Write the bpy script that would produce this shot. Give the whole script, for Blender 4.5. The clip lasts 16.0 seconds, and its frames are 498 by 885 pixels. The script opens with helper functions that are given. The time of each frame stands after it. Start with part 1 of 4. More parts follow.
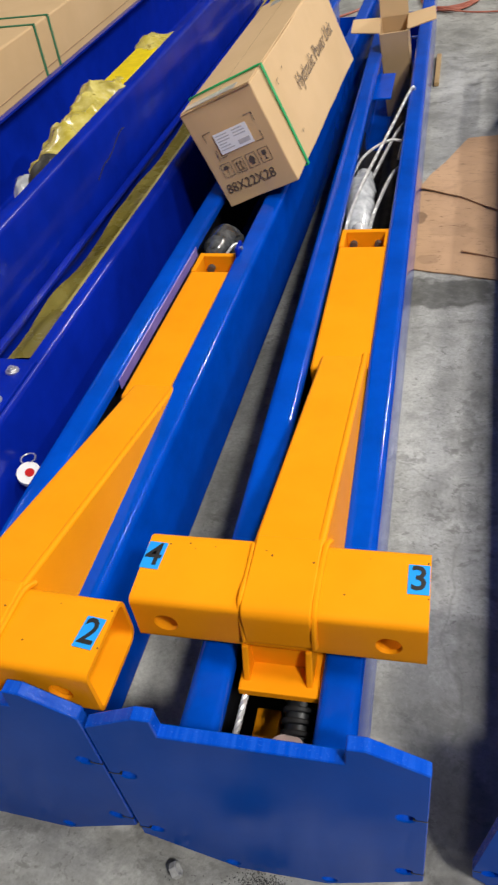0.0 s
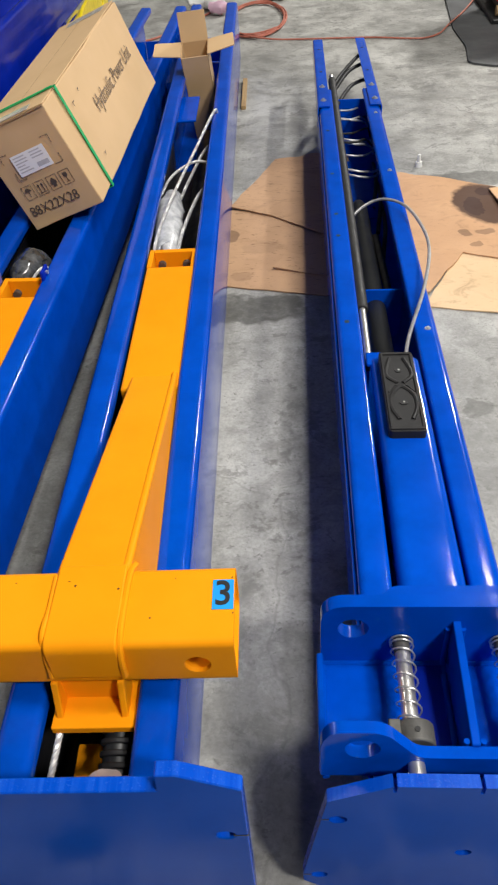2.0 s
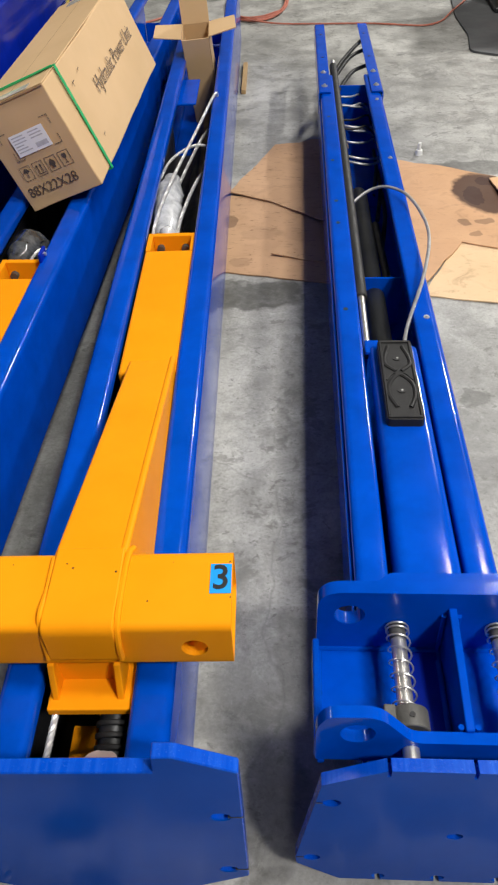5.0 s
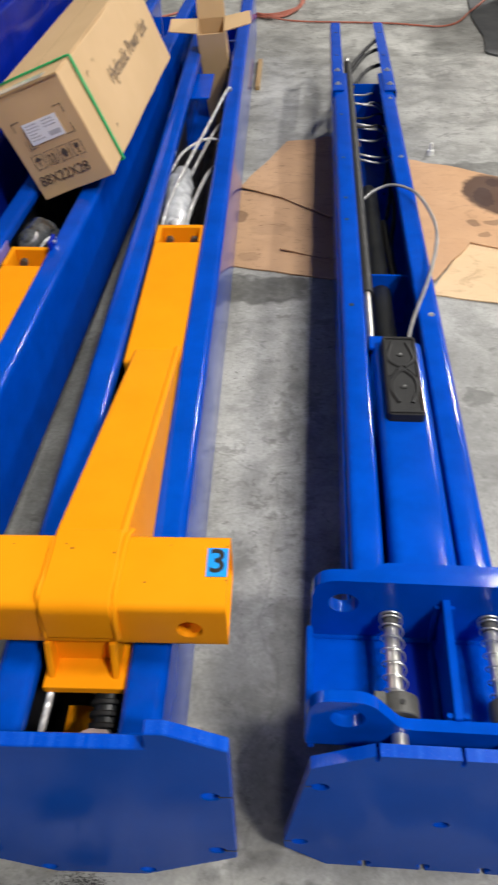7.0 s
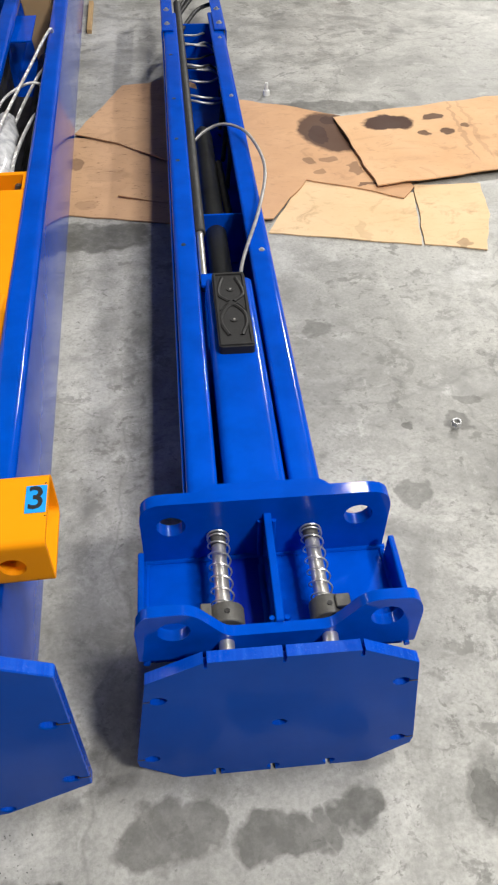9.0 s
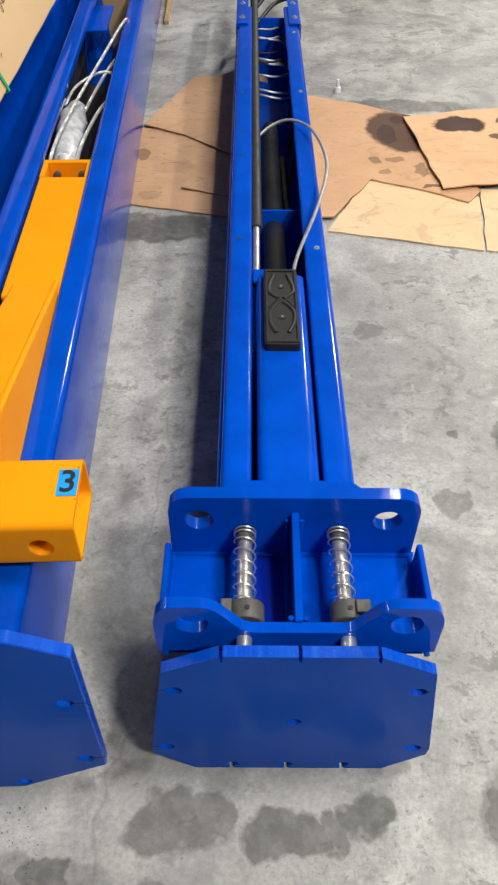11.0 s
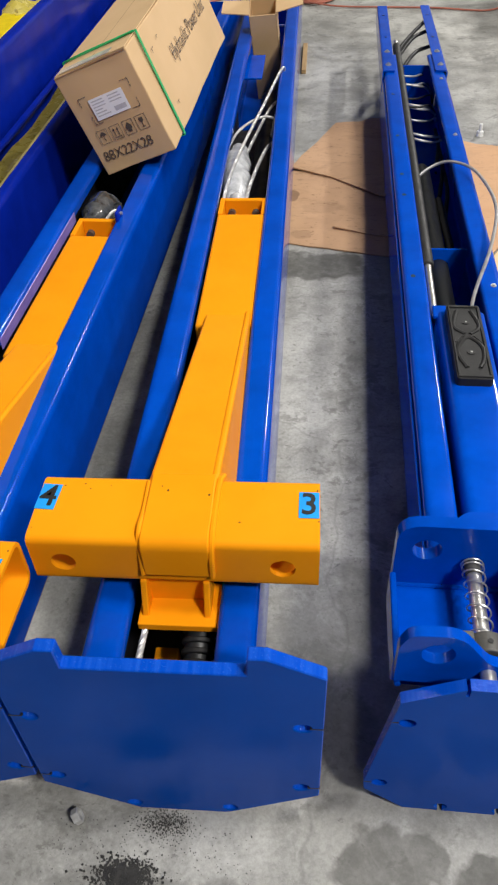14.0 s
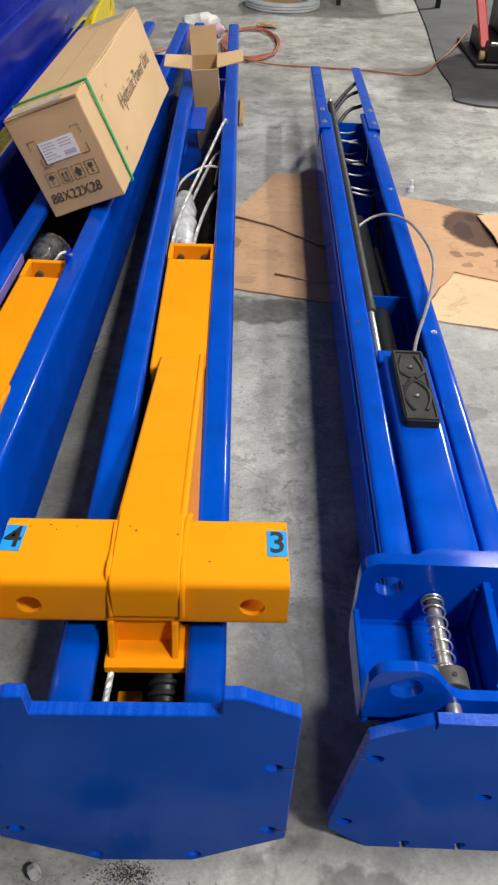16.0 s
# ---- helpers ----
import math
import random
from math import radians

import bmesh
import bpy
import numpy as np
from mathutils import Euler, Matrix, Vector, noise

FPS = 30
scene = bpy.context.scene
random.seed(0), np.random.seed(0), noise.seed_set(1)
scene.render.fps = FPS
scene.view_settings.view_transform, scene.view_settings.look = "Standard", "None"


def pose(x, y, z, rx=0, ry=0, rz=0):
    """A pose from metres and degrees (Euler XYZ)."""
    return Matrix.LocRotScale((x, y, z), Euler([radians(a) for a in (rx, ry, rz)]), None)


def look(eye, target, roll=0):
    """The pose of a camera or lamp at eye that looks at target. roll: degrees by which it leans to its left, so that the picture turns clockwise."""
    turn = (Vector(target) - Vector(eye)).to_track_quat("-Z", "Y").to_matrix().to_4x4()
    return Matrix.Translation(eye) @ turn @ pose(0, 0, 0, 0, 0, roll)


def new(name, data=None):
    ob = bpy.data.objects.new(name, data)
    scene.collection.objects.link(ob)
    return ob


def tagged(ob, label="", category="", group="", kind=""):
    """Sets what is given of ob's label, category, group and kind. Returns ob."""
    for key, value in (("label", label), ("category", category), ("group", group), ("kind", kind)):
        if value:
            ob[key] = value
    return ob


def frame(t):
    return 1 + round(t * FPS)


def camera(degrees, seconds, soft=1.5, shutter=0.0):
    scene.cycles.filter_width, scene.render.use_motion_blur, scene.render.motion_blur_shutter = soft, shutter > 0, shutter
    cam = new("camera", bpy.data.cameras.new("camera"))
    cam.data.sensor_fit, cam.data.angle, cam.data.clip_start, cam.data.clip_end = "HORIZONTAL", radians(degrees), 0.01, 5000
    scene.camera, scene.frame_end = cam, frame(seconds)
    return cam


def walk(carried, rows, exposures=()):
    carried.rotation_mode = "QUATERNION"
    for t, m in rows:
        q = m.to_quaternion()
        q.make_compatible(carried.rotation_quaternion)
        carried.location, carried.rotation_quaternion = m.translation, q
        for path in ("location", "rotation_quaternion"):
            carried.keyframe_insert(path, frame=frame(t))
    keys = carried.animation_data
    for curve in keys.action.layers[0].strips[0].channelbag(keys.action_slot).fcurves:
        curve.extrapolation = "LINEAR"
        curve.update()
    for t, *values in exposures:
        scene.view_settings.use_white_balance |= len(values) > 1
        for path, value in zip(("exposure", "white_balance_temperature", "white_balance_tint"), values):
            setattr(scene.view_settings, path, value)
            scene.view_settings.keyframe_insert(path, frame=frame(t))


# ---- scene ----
cam = camera(36.2, 16.0, soft=2.2, shutter=0.5)
PATH = [
    (0, (0.204, -0.444, 1.38), (-0.324, 0.942, 0.039), -9.9),
    (0.5, (0.223, -0.437, 1.378), (-0.229, 0.975, 0.035), -9.4),
    (1, (0.255, -0.428, 1.376), (-0.078, 1.029, 0.046), -7.9),
    (1.5, (0.283, -0.424, 1.368), (0.071, 1.052, 0.035), -6.3),
    (2, (0.285, -0.425, 1.371), (0.131, 1.051, 0.03), -4.4),
    (2.5, (0.286, -0.427, 1.37), (0.166, 1.056, 0.033), -2.9),
    (3, (0.283, -0.428, 1.372), (0.171, 1.056, 0.036), -2.6),
    (5.5, (0.269, -0.427, 1.365), (0.111, 1.022, -0.004), -3.5),
    (6, (0.235, -0.433, 1.363), (-0.001, 1.009, -0.003), -4.3),
    (6.5, (0.241, -0.432, 1.36), (-0.009, 1.01, -0.004), -4.0),
    (7, (0.284, -0.448, 1.364), (0.135, 1.004, -0.004), -1.8),
    (7.5, (0.351, -0.451, 1.353), (0.356, 0.981, -0.044), -0.5),
    (8, (0.371, -0.496, 1.337), (0.476, 0.89, -0.101), -0.4),
    (10.3, (0.448, -0.498, 1.361), (0.559, 0.875, -0.09), 2.4),
    (10.5, (0.452, -0.498, 1.356), (0.505, 0.874, -0.098), 1.5),
    (11, (0.434, -0.497, 1.351), (0.422, 0.874, -0.105), 0.5),
    (11.5, (0.4, -0.517, 1.348), (0.382, 0.854, -0.108), -0.1),
    (12, (0.392, -0.522, 1.348), (0.386, 0.855, -0.103), 0.5),
    (12.5, (0.348, -0.501, 1.339), (0.285, 0.897, -0.091), -1.8),
    (13, (0.278, -0.509, 1.342), (0.116, 0.895, -0.074), -2.3),
    (13.5, (0.23, -0.526, 1.34), (0.002, 0.892, -0.053), -3.0),
    (14, (0.19, -0.532, 1.34), (-0.018, 0.905, -0.035), -2.8),
    (14.5, (0.155, -0.54, 1.342), (0.005, 0.929, -0.007), -0.8),
    (15, (0.14, -0.547, 1.339), (0.069, 0.949, 0.014), 1.6),
    (15.5, (0.146, -0.558, 1.345), (0.13, 0.953, 0.034), 2.3),
    (16, (0.13, -0.552, 1.349), (0.108, 0.973, 0.056), 2.1),
]
walk(cam, [(t, look(eye, target, roll)) for t, eye, target, roll in PATH])

# ---- light ----
world = bpy.data.worlds.new("hall_air")
scene.world = world
world.use_nodes = True
world.node_tree.nodes["Background"].inputs[0].default_value = (0.8, 0.8, 0.8, 1)
world.node_tree.nodes["Background"].inputs[1].default_value = 0.02


def area_lamp(x, y, z, sx, sy, power, colour=(1.0, 0.97, 0.92)):
    """An unseen area lamp under the roof, shining down."""
    d = bpy.data.lights.new("overhead_area_light", "AREA")
    d.shape, d.size, d.size_y, d.energy, d.color = "RECTANGLE", sx, sy, power, colour
    ob = new("overhead_area_light", d)
    ob.matrix_world = pose(x, y, z)
    return ob


for x, y, power in ((3.3, -2.6, 470), (2.1, 0.5, 188), (2.6, 4.6, 105), (5.2, 9.5, 1020)):
    area_lamp(x, y, 5.6, 0.8 if y < 0 else 0.45, 0.7, power)
for x, y, power in ((-4.6, -1.5, 12), (-6.8, 4.8, 140)):
    area_lamp(x, y, 5.6, 1.2, 1.2, power)
scene.view_settings.exposure = 0.0


# ---- materials ----
def nodes_of(m):
    m.use_nodes = True
    nt = m.node_tree
    return nt, nt.nodes, nt.links, nt.nodes["Principled BSDF"]


def ramp_of(nt, src, a, b, lo, hi):
    r = nt.nodes.new("ShaderNodeValToRGB")
    r.color_ramp.elements[0].position, r.color_ramp.elements[1].position = lo, hi
    r.color_ramp.elements[0].color, r.color_ramp.elements[1].color = (*a, 1), (*b, 1)
    nt.links.new(src, r.inputs[0])
    return r.outputs[0]


def noise_of(nt, scale, detail=4, rough=0.55, stretch=(1, 1, 1), warp=0.0):
    tc = nt.nodes.new("ShaderNodeTexCoord")
    mp = nt.nodes.new("ShaderNodeMapping")
    mp.inputs["Scale"].default_value = stretch
    n = nt.nodes.new("ShaderNodeTexNoise")
    n.inputs["Scale"].default_value, n.inputs["Detail"].default_value = scale, detail
    n.inputs["Roughness"].default_value, n.inputs["Distortion"].default_value = rough, warp
    nt.links.new(tc.outputs["Object"], mp.inputs[0])
    nt.links.new(mp.outputs[0], n.inputs["Vector"])
    return n.outputs["Fac"]


def mix_of(nt, fac, a, b, mode="MIX"):
    m = nt.nodes.new("ShaderNodeMix")
    m.data_type, m.blend_type = "RGBA", mode
    for sock, v in ((m.inputs[0], fac), (m.inputs[6], a), (m.inputs[7], b)):
        if isinstance(v, (int, float)):
            sock.default_value = v
        elif isinstance(v, tuple):
            sock.default_value = (*v, 1)
        else:
            nt.links.new(v, sock)
    return m.outputs[2]


def surface(name, a, b, scale=6, rough=0.5, rough_to=None, metal=0.0, coat=0.0, bump=0.0, bump_scale=80, fine=None, stretch=(1, 1, 1), lo=0.35, hi=0.65, coat_rough=0.05, spec=0.5):
    """A paint, metal, board or plastic with coarse and fine variation and relief."""
    m = bpy.data.materials.new(name)
    nt, ns, ln, bs = nodes_of(m)
    col = ramp_of(nt, noise_of(nt, scale, 5, 0.6, stretch), a, b, lo, hi)
    if fine:
        f = ramp_of(nt, noise_of(nt, fine, 3, 0.6, stretch), (0.82, 0.82, 0.82), (1, 1, 1), 0.3, 0.6)
        col = mix_of(nt, 1.0, col, f, "MULTIPLY")
    ln.new(col, bs.inputs["Base Color"])
    bs.inputs["Roughness"].default_value, bs.inputs["Metallic"].default_value = rough, metal
    if rough_to is not None:
        mr = ns.new("ShaderNodeMapRange")
        mr.inputs[1].default_value, mr.inputs[2].default_value = 0.35, 0.7
        mr.inputs[3].default_value, mr.inputs[4].default_value = rough, rough_to
        ln.new(noise_of(nt, scale * 2.3, 5), mr.inputs[0])
        ln.new(mr.outputs[0], bs.inputs["Roughness"])
    bs.inputs["Specular IOR Level"].default_value = spec
    bs.inputs["Coat Weight"].default_value, bs.inputs["Coat Roughness"].default_value = coat, coat_rough
    if bump:
        bp = ns.new("ShaderNodeBump")
        bp.inputs["Strength"].default_value, bp.inputs["Distance"].default_value = bump, 0.002
        ln.new(noise_of(nt, bump_scale, 3), bp.inputs["Height"])
        ln.new(bp.outputs[0], bs.inputs["Normal"])
    return m


BLUE = surface("blue_paint", (0.0, 0.057, 0.45), (0.0, 0.069, 0.53), 3, 0.09, 0.15, bump=0.025, bump_scale=90, fine=14, spec=0.17)
BLUE_PLATE = surface("blue_plate_paint", (0.0, 0.048, 0.32), (0.0, 0.064, 0.42), 3, 0.10, 0.17, bump=0.012, bump_scale=30, spec=0.05, lo=0.28, hi=0.66)
BLUE_EDGE = surface("blue_cut_edge_paint", (0.0, 0.058, 0.46), (0.012, 0.095, 0.55), 110, 0.16, 0.3, bump=0.35, bump_scale=150, spec=0.35, stretch=(1, 0.03, 0.5), lo=0.46, hi=0.72)
BLUE_DEEP = surface("deep_and_shaded_blue", (0.002, 0.016, 0.30), (0.003, 0.021, 0.38), 3, 0.14, 0.26, bump=0.02, bump_scale=60, fine=10, spec=0.16)
ORANGE = surface("orange_paint", (0.81, 0.28, 0.004), (0.87, 0.315, 0.006), 4, 0.40, 0.52, bump=0.04, bump_scale=70, spec=0.06)
CARTON = surface("brown_cardboard", (0.59, 0.395, 0.205), (0.66, 0.45, 0.245), 2.5, 0.75, 0.9, bump=0.05, bump_scale=90)
CARTON_OLD = surface("worn_cardboard", (0.44, 0.26, 0.14), (0.55, 0.34, 0.19), 3, 0.8, 0.95, bump=0.2, bump_scale=60, fine=40)
RUBBER = surface("black_rubber", (0.009, 0.009, 0.0095), (0.017, 0.017, 0.018), 8, 0.5, 0.7, bump=0.2, bump_scale=150, spec=0.3)
FOAM = surface("black_foam", (0.010, 0.010, 0.0105), (0.018, 0.018, 0.0185), 10, 0.5, 0.7, bump=0.25, bump_scale=200)
STEEL = surface("bright_steel", (0.62, 0.60, 0.57), (0.76, 0.74, 0.71), 20, 0.3, 0.42, metal=0.85, fine=60)
ZINC = surface("zinc_plate", (0.55, 0.55, 0.54), (0.70, 0.70, 0.69), 30, 0.28, 0.42, metal=0.8)
GREY = surface("grey_cast_steel", (0.07, 0.068, 0.065), (0.11, 0.108, 0.10), 30, 0.45, 0.65, metal=0.3, bump=0.15, bump_scale=200)
WIRE = surface("wire_rope_steel", (0.34, 0.34, 0.345), (0.5, 0.5, 0.505), 60, 0.4, 0.55, metal=0.6)
ROPE = surface("bright_rope_wire", (0.55, 0.55, 0.545), (0.72, 0.72, 0.715), 60, 0.35, 0.5, metal=0.5)
WRAP = surface("cloudy_plastic_wrap", (0.38, 0.39, 0.41), (0.66, 0.67, 0.69), 25, 0.15, 0.3, coat=0.6, bump=0.8, bump_scale=40)
DARKGAP = surface("near_black", (0.008, 0.008, 0.01), (0.015, 0.015, 0.018), 10, 0.35, 0.6)
STRAP = surface("green_strap", (0.012, 0.36, 0.11), (0.02, 0.44, 0.15), 20, 0.3, 0.45)
LABEL = surface("white_label", (0.84, 0.85, 0.87), (0.88, 0.89, 0.91), 20, 0.5)
INK = surface("dark_ink", (0.06, 0.045, 0.038), (0.10, 0.075, 0.058), 60, 0.7)
FADED_INK = surface("faded_ink", (0.13, 0.095, 0.07), (0.20, 0.145, 0.10), 40, 0.7)
CREASE = surface("cardboard_crease_and_shadow", (0.34, 0.21, 0.115), (0.42, 0.27, 0.15), 30, 0.85)
DULL_STRAP = surface("dull_green_strap", (0.03, 0.16, 0.075), (0.05, 0.22, 0.11), 20, 0.4)
YELLOW_LIT = surface("lit_yellow_film", (0.34, 0.28, 0.06), (0.48, 0.40, 0.11), 9, 0.35, 0.5, bump=0.2, bump_scale=30)
FLAT_FILM = surface("old_yellow_film", (0.24, 0.19, 0.035), (0.40, 0.33, 0.08), 7, 0.18, 0.4, coat=0.4, bump=0.5, bump_scale=18, stretch=(1, 0.25, 1))
INK_GREY = surface("grey_ink", (0.46, 0.46, 0.49), (0.56, 0.56, 0.59), 60, 0.7)
STICKER = surface("blue_sticker", (0.01, 0.28, 0.80), (0.015, 0.32, 0.84), 20, 0.35)
BLACK_INK = surface("black_print", (0.006, 0.006, 0.007), (0.012, 0.012, 0.013), 60, 0.6)
YELLOW = surface("yellow_paint", (0.80, 0.60, 0.005), (0.86, 0.67, 0.01), 5, 0.4, fine=30)
YELLOW_WRAP = surface("yellow_film", (0.50, 0.40, 0.05), (0.68, 0.58, 0.18), 18, 0.15, 0.35, coat=0.5, bump=0.9, bump_scale=35)
HOSE_RED = surface("orange_hose", (0.38, 0.115, 0.075), (0.46, 0.15, 0.10), 20, 0.45)
MAT = surface("grey_rubber_mat", (0.05, 0.052, 0.055), (0.085, 0.088, 0.09), 3, 0.6, 0.8, bump=0.2, bump_scale=40)
BLACK_METAL = surface("black_paint", (0.008, 0.009, 0.01), (0.014, 0.015, 0.016), 6, 0.35, 0.5)
RED = surface("red_paint", (0.45, 0.01, 0.012), (0.55, 0.015, 0.016), 10, 0.35)
WOOD = surface("raw_wood", (0.32, 0.2, 0.09), (0.42, 0.28, 0.13), 12, 0.7, stretch=(6, 1, 6))
GLOSSY_TAPE = surface("clear_tape_with_glare", (0.66, 0.62, 0.55), (0.82, 0.79, 0.73), 30, 0.12, 0.3, coat=0.8, bump=0.5, bump_scale=60)
WHITE = surface("white_plastic", (0.72, 0.72, 0.7), (0.8, 0.8, 0.78), 12, 0.4)
WALL = surface("unseen_wall_grey", (0.31, 0.31, 0.305), (0.37, 0.37, 0.36), 2, 0.7)
ROOF = surface("unseen_roof_grey", (0.26, 0.26, 0.255), (0.31, 0.31, 0.305), 2, 0.7)
GRIT = surface("dark_grit", (0.012, 0.012, 0.011), (0.035, 0.033, 0.030), 60, 0.5)


def stain_shade_mask(nt, dark_spots, wobble=0.16, scale=9, soft=0.72):
    """Uneven dark patches for soaked-in oil and painted shade, each a place, two half sizes and a strength."""
    ns, ln = nt.nodes, nt.links
    tc = ns.new("ShaderNodeTexCoord")
    pos = ns.new("ShaderNodeVectorMath")
    pos.operation = "MULTIPLY_ADD"
    pos.inputs[1].default_value = (wobble, wobble, 0)
    wob2 = ns.new("ShaderNodeTexNoise")
    wob2.inputs["Scale"].default_value, wob2.inputs["Detail"].default_value = scale, 6
    ln.new(tc.outputs["Object"], wob2.inputs["Vector"])
    ln.new(wob2.outputs["Color"], pos.inputs[0])
    ln.new(tc.outputs["Object"], pos.inputs[2])
    dark_mask = None
    for x, y, a, b, s in dark_spots:
        d = ns.new("ShaderNodeVectorMath")
        d.operation = "SUBTRACT"
        ln.new(pos.outputs[0], d.inputs[0])
        d.inputs[1].default_value = (x + wobble / 2, y + wobble / 2, 0)
        e = ns.new("ShaderNodeVectorMath")
        e.operation = "MULTIPLY"
        ln.new(d.outputs[0], e.inputs[0])
        e.inputs[1].default_value = (1 / a, 1 / b, 0)
        le = ns.new("ShaderNodeVectorMath")
        le.operation = "LENGTH"
        ln.new(e.outputs[0], le.inputs[0])
        k = ramp_of(nt, le.outputs["Value"], (s, s, s), (0, 0, 0), soft, 1.08)
        dark_mask = k if dark_mask is None else mix_of(nt, 1.0, dark_mask, k, "LIGHTEN")
    return dark_mask


def concrete():
    """Power-floated concrete with cloudy patches, scuffs, hairline cracks, oil marks and painted column shade."""
    m = bpy.data.materials.new("concrete_floor")
    nt, ns, ln, bs = nodes_of(m)
    base = ramp_of(nt, noise_of(nt, 1.3, 6, 0.62, warp=0.2), (0.28, 0.277, 0.262), (0.46, 0.455, 0.432), 0.34, 0.66)
    cloud = ramp_of(nt, noise_of(nt, 6, 7, 0.72, warp=0.2), (0.60, 0.60, 0.585), (1.10, 1.10, 1.09), 0.34, 0.58)
    col = mix_of(nt, 1.0, base, cloud, "MULTIPLY")
    grain = ramp_of(nt, noise_of(nt, 110, 4, 0.75), (0.78, 0.78, 0.78), (1.06, 1.06, 1.06), 0.34, 0.6)
    col = mix_of(nt, 1.0, col, grain, "MULTIPLY")
    # worn-in dirt: broad drifts, wiped streaks, spots, pale scrapes
    for sc, stretch, warp, lo, hi, s, tone in ((1.5, (1, 0.8, 1), 0.8, 0.36, 0.54, 0.42, 0.21), (3.6, (1, 1, 1), 0.6, 0.35, 0.47, 0.65, 0.17), (7, (1, 0.9, 1), 0.5, 0.33, 0.40, 0.7, 0.13), (19, (1, 0.9, 1), 0.4, 0.30, 0.36, 0.75, 0.10), (45, (1, 1, 1), 0.3, 0.27, 0.33, 0.75, 0.08)):
        k = ramp_of(nt, noise_of(nt, sc, 8, 0.68, stretch, warp), (s, s, s), (0, 0, 0), lo, hi)
        col = mix_of(nt, k, col, (tone, tone * 0.985, tone * 0.93))
    pale = ramp_of(nt, noise_of(nt, 9, 9, 0.75, (1, 0.9, 1), 0.6), (0, 0, 0), (0.55, 0.55, 0.55), 0.57, 0.72)
    col = mix_of(nt, pale, col, (0.58, 0.575, 0.55))
    # crisp flecks and scuffs that gather in worn patches
    for sc, lo, hi, s in ((11, 0.40, 0.45, 0.75), (26, 0.39, 0.43, 0.8), (60, 0.38, 0.42, 0.75)):
        k = ramp_of(nt, noise_of(nt, sc, 9, 0.72, (1, 1.15, 1), 0.35), (s, s, s), (0, 0, 0), lo, hi)
        where = ramp_of(nt, noise_of(nt, 2.2 + sc * 0.02, 4, 0.6), (1, 1, 1), (0.05, 0.05, 0.05), 0.42, 0.56)
        col = mix_of(nt, mix_of(nt, 1.0, k, where, "MULTIPLY"), col, (0.15, 0.147, 0.135))
    vo = ns.new("ShaderNodeTexVoronoi")
    vo.feature = "DISTANCE_TO_EDGE"
    vo.inputs["Scale"].default_value = 0.7
    tc = ns.new("ShaderNodeTexCoord")
    wob = ns.new("ShaderNodeTexNoise")
    wob.inputs["Scale"].default_value = 5
    add = ns.new("ShaderNodeVectorMath")
    add.operation = "MULTIPLY_ADD"
    add.inputs[1].default_value = (0.22, 0.22, 0)
    ln.new(tc.outputs["Object"], wob.inputs["Vector"])
    ln.new(wob.outputs["Color"], add.inputs[0])
    ln.new(tc.outputs["Object"], add.inputs[2])
    ln.new(add.outputs[0], vo.inputs["Vector"])
    crack = ramp_of(nt, vo.outputs["Distance"], (0.3, 0.3, 0.3), (0, 0, 0), 0.0, 0.004)
    col = mix_of(nt, crack, col, (0.10, 0.098, 0.092))
    dark_mask = stain_shade_mask(nt, STAINS_AND_SHADE, 0.10, 15, 0.80)
    patch = ramp_of(nt, noise_of(nt, 22, 5, 0.7), (0.72, 0.72, 0.72), (1, 1, 1), 0.36, 0.58)
    dark_mask = mix_of(nt, 1.0, dark_mask, patch, "MULTIPLY")
    col = mix_of(nt, dark_mask, col, (0.07, 0.068, 0.06))
    ln.new(col, bs.inputs["Base Color"])
    r = ramp_of(nt, noise_of(nt, 6, 6, 0.7), (0.42, 0.42, 0.42), (0.68, 0.68, 0.68), 0.35, 0.65)
    ln.new(r, bs.inputs["Roughness"])
    bp = ns.new("ShaderNodeBump")
    bp.inputs["Strength"].default_value, bp.inputs["Distance"].default_value = 0.12, 0.002
    ln.new(noise_of(nt, 60, 6, 0.7), bp.inputs["Height"])
    ln.new(bp.outputs[0], bs.inputs["Normal"])
    return m


STAINS_AND_SHADE = [(0.30, -0.095, 0.075, 0.06, 0.7), (0.37, -0.085, 0.05, 0.05, 0.65), (0.50, -0.115, 0.085, 0.045, 0.8), (0.585, -0.10, 0.03, 0.03, 0.7), (0.64, -0.075, 0.05, 0.05, 0.85), (0.88, -0.06, 0.06, 0.08, 0.6), (0.86, -0.06, 0.025, 0.06, 0.9), (0.91, -0.10, 0.04, 0.03, 0.9), (0.06, -0.19, 0.2, 0.05, 0.4), (0.22, -0.20, 0.11, 0.03, 0.5), (0.885, 0.595, 0.055, 0.035, 0.65), (1.05, 0.82, 0.035, 0.03, 0.7), (0.93, 0.80, 0.016, 0.016, 0.8), (1.10, 0.90, 0.03, 0.02, 0.6), (0.75, 1.22, 0.045, 0.03, 0.6), (0.10, 1.73, 0.19, 0.08, 0.9), (0.0, 1.77, 0.12, 0.08, 0.9), (0.17, 1.77, 0.13, 0.07, 0.9), (0.12, -0.17, 0.05, 0.035, 0.85), (1.02, 2.72, 0.35, 0.07, 0.7), (0.24, 0.10, 0.07, 0.12, 0.45), (0.27, 0.42, 0.05, 0.12, 0.35), (0.02, -0.22, 0.16, 0.05, 0.6), (-0.12, -0.17, 0.1, 0.03, 0.45), (0.22, 2.9, 0.3, 0.2, 0.3), (-0.25, 1.0, 0.06, 0.3, 0.35)]
CONCRETE = concrete()


